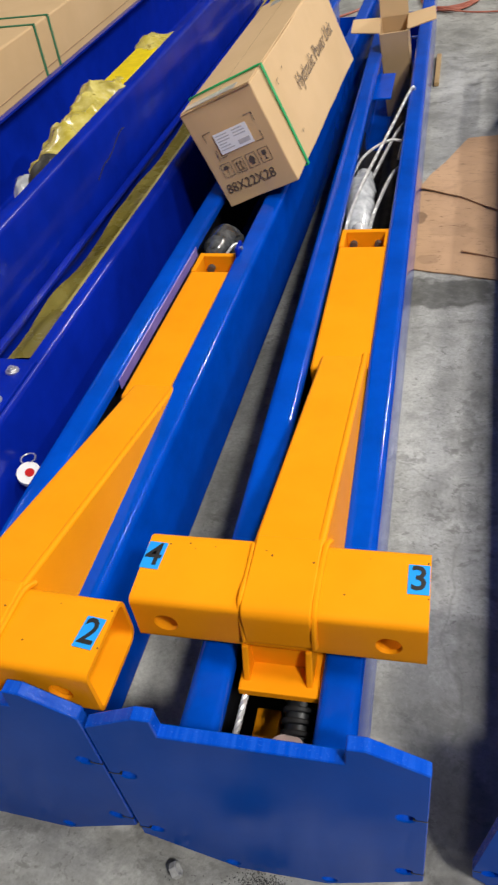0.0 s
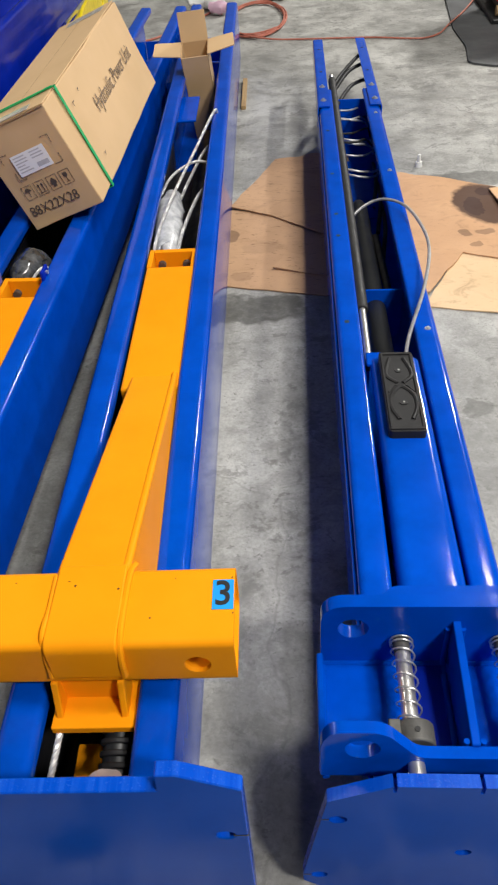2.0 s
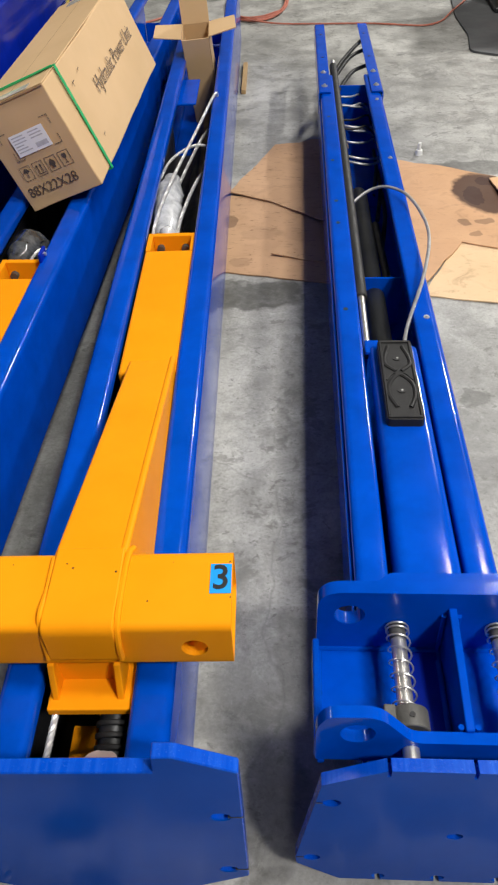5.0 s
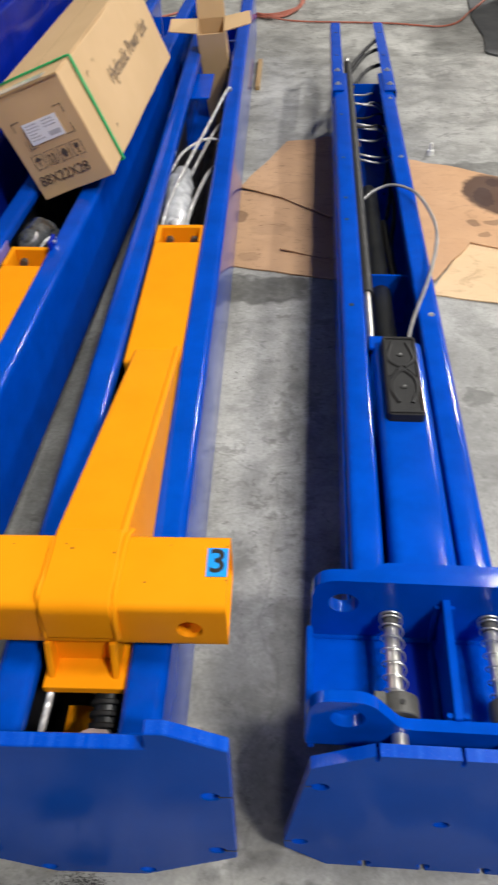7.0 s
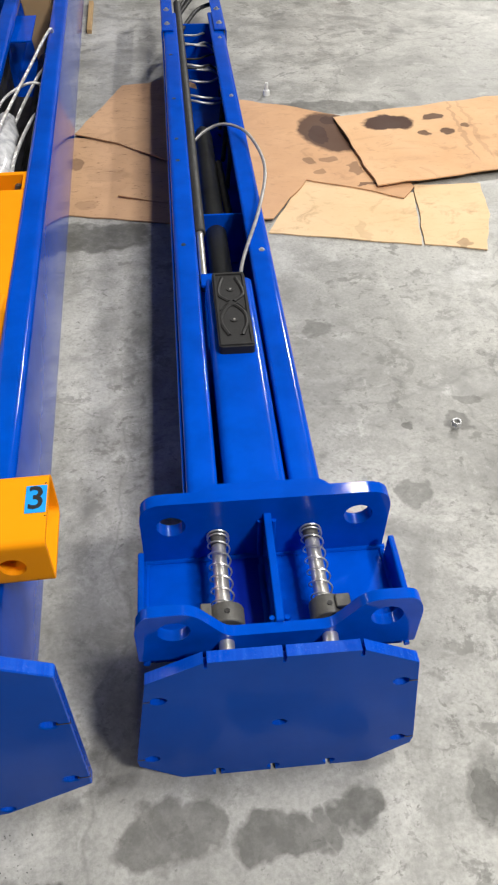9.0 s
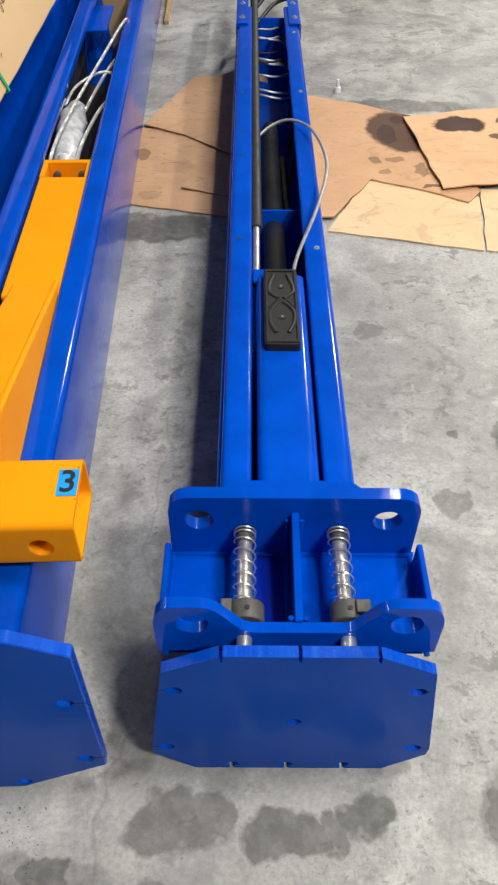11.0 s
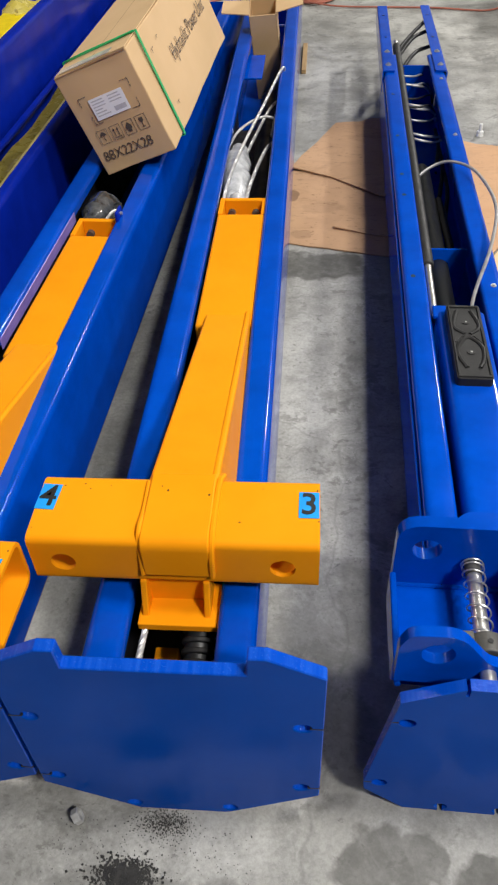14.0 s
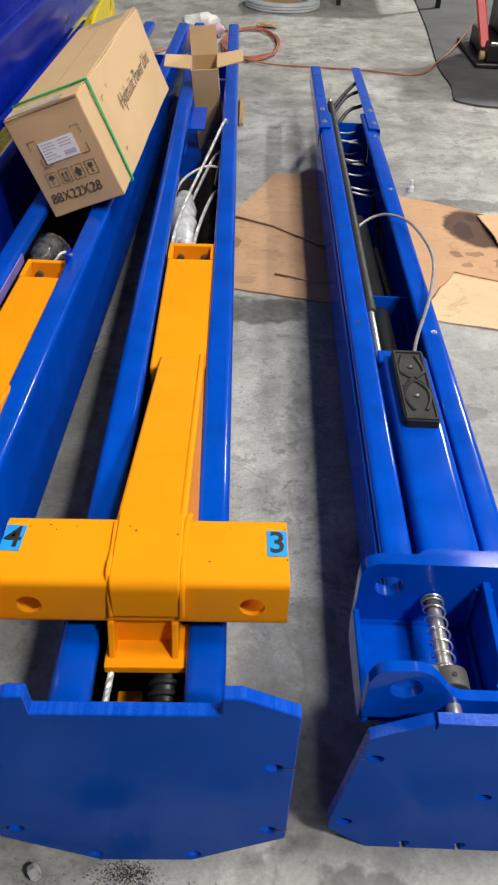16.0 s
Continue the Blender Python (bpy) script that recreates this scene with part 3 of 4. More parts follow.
    for dz, y1, y2 in ((0.0, 3.14, 3.60), (0.012, 3.18, 3.74), (-0.02, 2.98, 3.42)):
        part("hydraulic_hose", cord([(-0.085, y1 - 0.05, 0.235), (-0.04, y1 + 0.10, 0.250 + dz), (0.03, y1 + 0.32, 0.256 + dz), (0.11, y2, 0.250 + dz)], 0.0088, 6, 10), RUBBER, th, "black hydraulic hose", smooth=True)
    return th


carriage_column()


# ---- two columns with orange lift arms ----
def arm_column(m, label, length, h, back=0.0):
    th = thing("lift_column", m, label, "lift column", "columns with orange arms")
    pts = [(-0.075, 0.0), (0.075, 0.0), (0.225, 0.088), (0.226, 0.45), (0.150, 0.492), (0.124, 0.492), (0.122, 0.452), (-0.122, 0.452), (-0.124, 0.492), (-0.150, 0.492), (-0.226, 0.45), (-0.225, 0.088)]
    holes = [circle(-0.196, 0.315, 0.013, rz=0.011), circle(0.196, 0.315, 0.013, rz=0.011), circle(-0.196, 0.117, 0.013, rz=0.011), circle(0.196, 0.117, 0.013, rz=0.011), circle(-0.082, 0.022, 0.012, rz=0.01), circle(0.079, 0.022, 0.012, rz=0.01)]
    base = part("base_plate", plate(pts, holes, 0.02, pose(-0.42 * back, back, 0)), BLUE_PLATE, th, bevel=0.002, segs=1, rim=BLUE_EDGE)
    for x in (-0.196, 0.196):
        for z in (0.315, 0.117):
            s = 1 if x > 0 else -1
            part("saw_cut", boxed(min(x + s * 0.01, s * 0.226) - 0.42 * back, max(x + s * 0.01, s * 0.226) - 0.42 * back, back - 0.0006, back + 0.004, z - 0.0012, z + 0.0012), DARKGAP, base)
    zt = 0.372
    part("shell", bent_sheet(column_shell(0.245, h, zt - h, drop=0.02), 0.008, back + 0.02, length), BLUE, th, smooth=True)
    part("end_sheet", boxed(-0.116, 0.116, length - 0.02, length - 0.012, zt - h + 0.01, zt - 0.16), BLUE, th)
    return th, zt


def orange_arm(m, label, group, foot=True):
    """Arm carrier: a slotted box beam rising to a cross tube with two open ends."""
    th = thing("lift_arm_carrier", m, label, "lift arm", group)
    # beam lying in the channel, pocket at its far end
    bm = bmesh.new()
    zt = 0.365
    box(bm, -0.060, 0.071, 0.9, 1.43, 0.22, zt)
    beam = part("beam", bm, ORANGE, th, smooth=True, bevel=0.006)
    poc = bmesh.new()
    for a, b, c, d in ((-0.060, -0.047, 1.43, 1.525), (0.058, 0.071, 1.43, 1.525), (-0.047, 0.058, 1.508, 1.525)):
        box(poc, a, b, c, d, 0.22, zt)
    box(poc, -0.047, 0.058, 1.43, 1.508, 0.222, 0.245)
    pk = part("pocket", poc, ORANGE, th, bevel=0.002)
    for x in (-0.028, 0.040):
        part("pocket_bolt", rod((x, 1.509, 0.330), (x, 1.494, 0.330), 0.0105, 14), GREY, pk, "dark socket bolt", smooth=True)
    # rising sleeve
    sl = bmesh.new()
    hexa(sl, [(-0.056, 0.90, 0.20), (0.056, 0.90, 0.20), (0.056, 0.28, 0.36), (-0.044, 0.28, 0.36)],
         [(-0.038, 0.94, 0.370), (0.056, 0.94, 0.370), (0.056, 0.28, 0.513), (-0.044, 0.28, 0.513)])
    part("rising_sleeve", sl, ORANGE, th, smooth=True, bevel=0.005)
    gs = hexa(bmesh.new(), [(0.050, 0.290, 0.34), (0.078, 0.290, 0.34), (0.076, 0.90, 0.25), (0.050, 0.90, 0.25)],
              [(0.050, 0.290, 0.5125), (0.0625, 0.290, 0.5125), (0.0625, 0.955, 0.370), (0.050, 0.955, 0.370)])
    part("side_gusset", gs, ORANGE, th, smooth=True, bevel=0.005, segs=3)
    # cross tube: a folded C closed by a drilled front face
    y0, y1, z0, z1 = 0.168, 0.301, 0.414, 0.507
    c = fillet([(y0 + 0.0035, z0 + 0.022), (y0 + 0.0035, z0 + 0.0035), (y1 - 0.0035, z0 + 0.0035), (y1 - 0.0035, z1 - 0.0035), (y0 + 0.0035, z1 - 0.0035), (y0 + 0.0035, z1 - 0.022)], 0.017, 5, closed=False)
    bm = bent_sheet(c, 0.007, -0.205, 0.215)
    for v in bm.verts:
        v.co = Vector((v.co.y, v.co.x, v.co.z))
    cross = part("cross_tube", bm, ORANGE, th, smooth=True)
    front = [(-0.205, z0 + 0.022), (0.215, z0 + 0.022), (0.215, z1 - 0.022), (-0.205, z1 - 0.022)]
    part("drilled_face", plate(front, [circle(-0.158, 0.4565, 0.0185, 24), circle(0.163, 0.4565, 0.0185, 24)], 0.007, pose(0, y0, 0)), ORANGE, cross)
    rng = random.Random(21)
    for x, y, z in ((0.13, 0.276, 0.5068), (-0.14, 0.278, 0.5068), (-0.10, 0.275, 0.5068), (0.211, 0.275, 0.5068), (0.213, 0.215, 0.5068), (-0.200, 0.19, 0.5068), (-0.17, 0.274, 0.5068), (0.10, 0.21, 0.5068), (-0.02, 0.27, 0.5145), (-0.01, 0.262, 0.5145), (0.052, 0.255, 0.5145), (-0.13, 0.268, 0.5075)):
        q = rng.uniform(0.0007, 0.0014)
        part("paint_chip", boxed(-q, q, -q * 0.7, q * 0.7, -0.0012, 0.0008, m=pose(x, y, z, 0, 0, rng.uniform(0, 90))), BLACK_INK, cross)
    saddle = bmesh.new()
    o = fillet([(0.162, 0.438), (0.162, 0.514), (0.30, 0.514), (0.30, 0.42)], [0.0, 0.02, 0.004, 0.0], 5, closed=False)
    fr, bk = [], []
    for x, lst in ((-0.040, fr), (0.060, bk)):
        for y, z in o:
            lst.append(saddle.verts.new((x, y, z)))
    for k in range(len(fr) - 1):
        saddle.faces.new((fr[k], fr[k + 1], bk[k + 1], bk[k]))
    saddle.faces.new(fr), saddle.faces.new(bk[::-1]), saddle.faces.new((fr[0], bk[0], bk[-1], fr[-1]))
    part("saddle", saddle, ORANGE, th, smooth=True, bevel=0.003)
    part("weld", cord([(0.061, 0.164, 0.44), (0.062, 0.164, 0.48), (0.063, 0.178, 0.508), (0.062, 0.23, 0.508), (0.064, 0.285, 0.509), (0.068, 0.31, 0.498)], 0.005), ORANGE, cross, smooth=True)
    part("weld", cord([(-0.041, 0.164, 0.44), (-0.042, 0.178, 0.508), (-0.042, 0.23, 0.508), (-0.043, 0.285, 0.508)], 0.004), ORANGE, cross, smooth=True)
    # foot under the cross, down into the channel
    part("foot_plate", boxed(-0.055, 0.071, 0.130 if foot else 0.17, 0.21, 0.345, 0.36), ORANGE, th, bevel=0.002)
    for x in (-0.044, 0.050) if foot else ():
        part("foot_gusset", hexa(bmesh.new(), [(x - 0.005, 0.142, 0.35), (x + 0.005, 0.142, 0.35), (x + 0.005, 0.20, 0.35), (x - 0.005, 0.20, 0.35)], [(x - 0.005, 0.165, 0.42), (x + 0.005, 0.165, 0.42), (x + 0.005, 0.20, 0.42), (x - 0.005, 0.20, 0.42)]), ORANGE, th, bevel=0.002)
    part("foot_web", boxed(-0.048, 0.054, 0.178, 0.192, 0.35, 0.42), ORANGE, th)
    if foot:
        part("foot_block", boxed(-0.050, -0.010, 0.085, 0.175, 0.14, 0.225), ORANGE, th, bevel=0.003)
    return th


def number_sticker(digit, m):
    th = thing("number_sticker", m, "blue square sticker printed with black %s" % digit, "sticker", "number stickers")
    part("backing", boxed(-0.0148, 0.0148, -0.025, 0.025, 0, 0.0006), STICKER, th)
    lettering("digit", digit, 0.058, BLACK_INK, th, pose(0, 0, 0.0009), 0.9, 0.0007)
    return th


A = pose(-0.022, -0.042, 0, 0, 0, 2.46)
L = pose(-0.478, -0.065, 0, 0, 0, 0.05)
arm_column(A, "glossy blue steel lift column holding an orange arm, lying on concrete", 4.25, 0.29)
arm_column(L, "glossy blue steel lift column under a cardboard carton, holding an orange arm", 4.25, 0.262, 0.022)
orange_arm(A, "orange painted steel lift arm carrier lying in the blue column", "orange arm carriers")
orange_arm(L @ pose(0.018, -0.116, 0), "orange painted steel arm carrier in the column under the carton", "orange arm carriers", False)
number_sticker("3", A @ pose(0.199, 0.246, 0.5075))
number_sticker("4", A @ pose(-0.190, 0.25, 0.5075, 0, 0, -3))
number_sticker("2", L @ pose(0.210, 0.120, 0.5075, 0, 0, -5))


# ---- loose things in and on the arm columns ----
def put_at(m, p):
    return m @ Vector(p)


def crumple(name, pts, radii, material, parent, seed=1, amp=0.25, sides=14, n=6, flat=1.0, label=""):
    """A wrapped, crinkled lump along a path."""
    path = smooth_path(pts, n)
    rr = []
    for i in range(len(path)):
        f = i / (len(path) - 1) * (len(radii) - 1)
        k = min(int(f), len(radii) - 2)
        rr.append(radii[k] * (1 - f + k) + radii[k + 1] * (f - k))
    bm = sweep(bmesh.new(), path, 0.01, sides, rr)
    axis_z = sum(v.co.z for v in bm.verts) / len(bm.verts)
    mean = sum(rr) / len(rr)
    for v in bm.verts:
        d = noise.noise_vector(v.co * (0.9 / mean) + Vector((seed * 7.3, 0, 0))) + 0.6 * noise.noise_vector(v.co * (2.6 / mean) + Vector((0, seed * 3.1, 0)))
        v.co += d * mean * amp
        v.co.z = axis_z + (v.co.z - axis_z) * flat
    return part(name, bm, material, parent, label, smooth=True)


def rope(name, pts, r, parent, label=""):
    """A stranded wire rope: four twisted strands."""
    path = smooth_path(pts, 60)
    bm = bmesh.new()
    for s in range(4):
        line, dist = [], 0.0
        for i, p in enumerate(path):
            d = (path[min(i + 1, len(path) - 1)] - path[max(i - 1, 0)]).normalized()
            if i:
                dist += (p - path[i - 1]).length
            u = d.cross(Vector((0.1, 0.2, 0.97))).normalized()
            v = d.cross(u)
            a = 2 * math.pi * (s / 4 + dist / 0.03)
            line.append(p + (u * math.cos(a) + v * math.sin(a)) * r * 0.5)
        sweep(bm, line, r * 0.52, 5)
    return part(name, bm, ROPE, parent, label, smooth=True)


def carton():
    th = thing("cardboard_carton", Matrix(((0.9323, 0.0218, -0.3609, -0.5181), (-0.0341, 0.999, -0.0276, 1.6497), (0.36, 0.038, 0.9322, 0.3491), (0, 0, 0, 1))), "strapped brown cardboard carton resting tilted on two blue columns", "carton")
    w, d, h = 0.2355, 0.948, 0.30
    bm = boxed(0, w, 0, d, 0, h)
    bmesh.ops.subdivide_edges(bm, edges=bm.edges[:], cuts=7, use_grid_fill=True)
    for v in bm.verts:
        v.co += 0.004 * noise.noise_vector(v.co * 7)
    body = part("box_body", bm, CARTON, th, smooth=True, bevel=0.003)
    part("top_flap", boxed(0.003, w - 0.003, 0.002, d - 0.002, h + 0.001, h + 0.0045), CARTON, th, bevel=0.0015)
    part("flap_seam", boxed(w * 0.5 - 0.0009, w * 0.5 + 0.0009, 0.03, d - 0.01, h + 0.0046, h + 0.0049), CREASE, th)
    part("packing_tape", boxed(0.06, w - 0.03, d - 0.09, d - 0.03, h + 0.0054, h + 0.006), GLOSSY_TAPE, th, "shiny clear tape at the lid's far end")
    part("end_tape", boxed(0.015, w - 0.05, 0.002, 0.04, h + 0.0063, h + 0.0072), GLOSSY_TAPE, th, "shiny clear tape over the lid's end")
    part("front_edge_shadow", boxed(0.004, w - 0.004, -0.0046, 0.001, h - 0.001, h + 0.0008), CREASE, th)
    # green strap all round
    def band(y, wd):
        b = bmesh.new()
        e = 0.006
        for q in ((-e, w + e, h + 0.006, h + 0.008), (-e, w + e, -e, -e + 0.002)):
            box(b, q[0], q[1], y, y + wd, q[2], q[3])
        box(b, w + e - 0.002, w + e, y, y + wd, -e, h + 0.008)
        box(b, -e, -e + 0.002, y, y + wd, -e, h + 0.008)
        return b
    st = part("strap", band(0.106, 0.0135), STRAP, th, "green plastic packing strap")
    part("loose_strap", cord([(0.0, 0.108, h + 0.008), (0.05, 0.085, h + 0.014), (0.11, 0.078, h + 0.016), (0.17, 0.09, h + 0.013), (w, 0.11, h + 0.009)], 0.0022, 6, 6), STRAP, st)
    # paper label with grey print
    lab = part("label", boxed(0.062, 0.172, -0.0052, -0.0044, 0.155, 0.216), LABEL, th, "white paper shipping label")
    bars = bmesh.new()
    rng = random.Random(5)
    for k in range(6):
        z = 0.207 - 0.0085 * k
        box(bars, 0.068, 0.068 + rng.uniform(0.025, 0.045), -0.0056, -0.0053, z, z + 0.003)
        if k < 3:
            box(bars, 0.122, 0.122 + rng.uniform(0.02, 0.04), -0.0056, -0.0053, z, z + 0.003)
    box(bars, 0.127, 0.164, -0.0056, -0.0053, 0.163, 0.176)
    part("print", bars, INK_GREY, lab)
    for x, z, sx, sz in ((0.035, 0.228, 1, -1), (0.20, 0.232, -1, -1), (0.20, 0.152, -1, 1), (0.05, 0.148, 1, 1)):
        mk = bmesh.new()
        for k in range(3):
            box(mk, min(x + sx * 0.009 * k, x + sx * (0.009 * k + 0.0065)), max(x + sx * 0.009 * k, x + sx * (0.009 * k + 0.0065)), -0.0049, -0.0044, z - 0.001, z + 0.001)
            box(mk, x - 0.001, x + 0.001, -0.0049, -0.0044, min(z + sz * 0.009 * k, z + sz * (0.009 * k + 0.0065)), max(z + sz * 0.009 * k, z + sz * (0.009 * k + 0.0065)))
        part("corner_mark", mk, INK, th)
    # handling pictograms
    for k in range(4):
        x0 = 0.036 + 0.043 * k
        ic = bmesh.new()
        z0, z1, t = 0.088, 0.130, 0.0012
        for q in ((x0, x0 + t, z0, z1), (x0 + 0.032, x0 + 0.032 + t, z0, z1), (x0, x0 + 0.033, z0, z0 + t), (x0, x0 + 0.033, z1 - t, z1)):
            box(ic, q[0], q[1], -0.0049, -0.0044, q[2], q[3])
        cx = x0 + 0.0165
        def blob(pts):
            b0 = [ic.verts.new((x, -0.0049, z)) for x, z in pts]
            ic.faces.new(b0)
        if k == 0:
            blob([(cx - 0.011, 0.112), (cx - 0.006, 0.121), (cx, 0.124), (cx + 0.006, 0.121), (cx + 0.011, 0.112)])
            box(ic, cx - 0.001, cx + 0.001, -0.0049, -0.0044, 0.096, 0.112)
        elif k == 1:
            for dx in (-0.006, 0.006):
                box(ic, cx + dx - 0.0012, cx + dx + 0.0012, -0.0049, -0.0044, 0.098, 0.118)
                blob([(cx + dx - 0.004, 0.115), (cx + dx, 0.123), (cx + dx + 0.004, 0.115)])
            box(ic, cx - 0.011, cx + 0.011, -0.0049, -0.0044, 0.094, 0.096)
        elif k == 2:
            blob([(cx - 0.009, 0.104), (cx - 0.009, 0.113), (cx, 0.124), (cx + 0.009, 0.113), (cx + 0.009, 0.104)])
            box(ic, cx - 0.005, cx + 0.005, -0.0049, -0.0044, 0.096, 0.104)
        else:
            blob([(cx - 0.006, 0.123), (cx - 0.007, 0.113), (cx - 0.002, 0.108), (cx + 0.002, 0.108), (cx + 0.007, 0.113), (cx + 0.006, 0.123)])
            box(ic, cx - 0.001, cx + 0.001, -0.0049, -0.0044, 0.097, 0.108)
            box(ic, cx - 0.005, cx + 0.005, -0.0049, -0.0044, 0.095, 0.097)
        part("pictogram", ic, INK, th)
    face = Matrix(((1, 0, 0, 0), (0, 0, -1, 0), (0, 1, 0, 0), (0, 0, 0, 1)))
    lettering("size_print", "88X22X28", 0.042, INK, th, Matrix.Translation((0.104, -0.0048, 0.053)) @ face, 0.9, -0.0002)
    side = Matrix(((0, 0, 1, 0), (1, 0, 0, 0), (0, 1, 0, 0), (0, 0, 0, 1)))
    lettering("side_print", "Hydraulic Power Unit", 0.068, FADED_INK, th, Matrix.Translation((w + 0.0045, 0.57, 0.165)) @ side, 0.86, -0.0003)
    for y, z, a in ((0.165, 0.235, 0.018), (0.185, 0.07, 0.012), (0.245, 0.245, 0.010)):
        smu = bmesh.new()
        box(smu, w + 0.0044, w + 0.0049, y, y + a, z, z + 0.0022)
        box(smu, w + 0.0044, w + 0.0049, y, y + 0.0022, z - a * 0.6, z)
        part("side_mark", smu, INK, th)
    return th


carton()


def open_carton():
    th = thing("open_carton", pose(-0.152, 3.11, 0.085, 15, -4, 2.5), "small open brown cardboard carton standing in the blue column", "carton")
    w, d, h, t = 0.057, 0.062, 0.40, 0.004
    b = bmesh.new()
    for q in ((-w, w, -d, -d + t), (-w, w, d - t, d), (-w, -w + t, -d, d), (w - t, w, -d, d)):
        box(b, *q, 0, h)
    box(b, -w, w, -d, d, 0, t)
    part("box_body", b, CARTON, th, bevel=0.001, segs=1)
    fl = fillet([(-0.115, -0.045), (0.0, -0.055), (0.0, 0.055), (-0.11, 0.05)], [0.006, 0.002, 0.002, 0.006], 3)
    for s, tilt in ((-1, 6), (1, -9)):
        m = Matrix.Translation((s * w, 0, h)) @ pose(0, 0, 0, 0, tilt, 0) @ Matrix(((-s, 0, 0, 0), (0, 0, 1, 0), (0, 1, 0, 0), (0, 0, 0, 1)))
        part("side_flap", plate(fl, [], 0.004, m), CARTON, th)
    part("back_flap", boxed(-w, w, 0, 0.004, 0, 0.112, m=Matrix.Translation((0, d - 0.004, h)) @ pose(0, 0, 0, -22, 0, 0)), CARTON, th)
    return th


open_carton()


def ram_pack(m, label, scale, y0):
    th = thing("hydraulic_ram", m, label, "hydraulic ram")
    part("ram_tube", rod((0.03, y0, 0.17), (0.02, y0 + 1.3, 0.165), 0.042, 20), DARKGAP, th, smooth=True, bevel=0.006)
    part("ram_end", rod((0.03, y0 - 0.02, 0.17), (0.03, y0 + 0.05, 0.17), 0.048, 20), BLACK_METAL, th, smooth=True, bevel=0.004)
    return th


ram_pack(A @ pose(0, 0, 0), "black hydraulic ram lying inside the blue column", 1, 1.56)
ram_pack(L @ pose(0, 0, 0), "black hydraulic ram inside the column under the carton", 1, 1.46)
for mm, lab in ((A, "black sheet added to darken the inside of the blue column"), (L, "black sheet added to darken the inside of the carton's column")):
    th = thing("shade_liner", mm, lab, "sheet", "column liners")
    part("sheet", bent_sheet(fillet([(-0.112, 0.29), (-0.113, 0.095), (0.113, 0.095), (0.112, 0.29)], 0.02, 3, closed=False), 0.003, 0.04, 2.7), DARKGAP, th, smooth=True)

th = thing("wrapped_cylinder", A, "steel cylinder in cloudy bubble wrap inside the blue column", "wrapped part")
crumple("wrap", [(-0.036, 1.60, 0.285), (-0.04, 1.75, 0.29), (-0.046, 1.90, 0.292), (-0.05, 2.03, 0.285)], [0.026, 0.041, 0.043, 0.041, 0.028], WRAP, th, 2, 0.16, 16)
crumple("wrap_end", [(-0.02, 1.575, 0.315), (-0.022, 1.61, 0.318), (-0.026, 1.65, 0.312)], [0.012, 0.024, 0.012], WRAP, th, 5, 0.15, 12)
th = thing("wire_rope_coil", A, "loose galvanised wire rope looping out of the blue column", "wire rope")
rope("strand", [(-0.062, 1.53, 0.30), (-0.055, 1.62, 0.345), (-0.03, 1.85, 0.36), (0.03, 2.2, 0.385), (0.072, 2.48, 0.395), (0.085, 2.55, 0.382), (0.075, 2.5, 0.33), (0.05, 2.2, 0.27)], 0.0053, th)
rope("strand", [(-0.088, 2.05, 0.29), (-0.06, 2.09, 0.325), (-0.02, 2.14, 0.34), (0.03, 2.18, 0.345), (0.08, 2.19, 0.33)], 0.0048, th)
rope("strand", [(-0.005, 1.62, 0.27), (0.01, 1.72, 0.315), (0.045, 1.95, 0.325), (0.08, 2.1, 0.30)], 0.0058, th)
rope("strand", [(-0.03, 2.02, 0.27), (0.0, 2.15, 0.295), (0.04, 2.35, 0.31), (0.08, 2.5, 0.30)], 0.0055, th)
rope("strand", [(-0.082, 1.5, 0.33), (-0.08, 1.75, 0.34), (-0.075, 2.0, 0.33)], 0.004, th)
th = thing("stop_bracket", A, "blue folded stop bracket inside the column", "bracket")
for x0, x1 in ((-0.098, -0.004), (0.068, 0.098)):
    part("tab", boxed(x0, x1, 2.62, 2.90, 0.322, 0.330), BLUE, th, bevel=0.003)
for mm in (A,):
    th = thing("hydraulic_pipe", mm, "black pipes and bright rope end in the column foot", "pipe")
    part("hose_end", rod((0.035, 0.075, 0.295), (0.035, 0.20, 0.335), 0.022, 18), BLACK_METAL, th, smooth=True)
    for k in range(5):
        part("collar", rod((0.035, 0.095 + 0.016 * k, 0.302 + 0.005 * k), (0.035, 0.103 + 0.016 * k, 0.3045 + 0.005 * k), 0.0265, 18), RUBBER, th, smooth=True, bevel=0.002)
    part("pink_cap", rod((0.026, 0.066, 0.325), (0.026, 0.070, 0.332), 0.024, 18), surface("pale_pink_cap", (0.5, 0.4, 0.38), (0.55, 0.45, 0.42), 20, 0.5), th, "pale pink plug")
    rope("rope_end", [(-0.056, 0.028, 0.31), (-0.052, 0.06, 0.325), (-0.045, 0.13, 0.345)], 0.0052, th, "bright stranded wire rope end")

th = thing("wrapped_fitting", L, "fitting in clear plastic bag inside the column under the carton", "wrapped part")
crumple("bag", [(-0.03, 1.47, 0.29), (-0.035, 1.53, 0.30), (-0.03, 1.60, 0.29), (-0.03, 1.66, 0.27)], [0.02, 0.050, 0.055, 0.025], surface("clear_bag", (0.015, 0.016, 0.018), (0.13, 0.135, 0.14), 30, 0.08, 0.2, coat=0.9, bump=0.9, bump_scale=45), th, 3, 0.22, 24, 10)
rope("tie", [(0.01, 1.44, 0.33), (0.03, 1.49, 0.345), (0.05, 1.52, 0.33)], 0.004, th)
th = thing("latch_clip", L, "small blue steel latch clip beside the orange arm", "clip")
part("clip", boxed(0.070, 0.079, 1.37, 1.42, 0.335, 0.400), BLUE_DEEP, th, bevel=0.004)
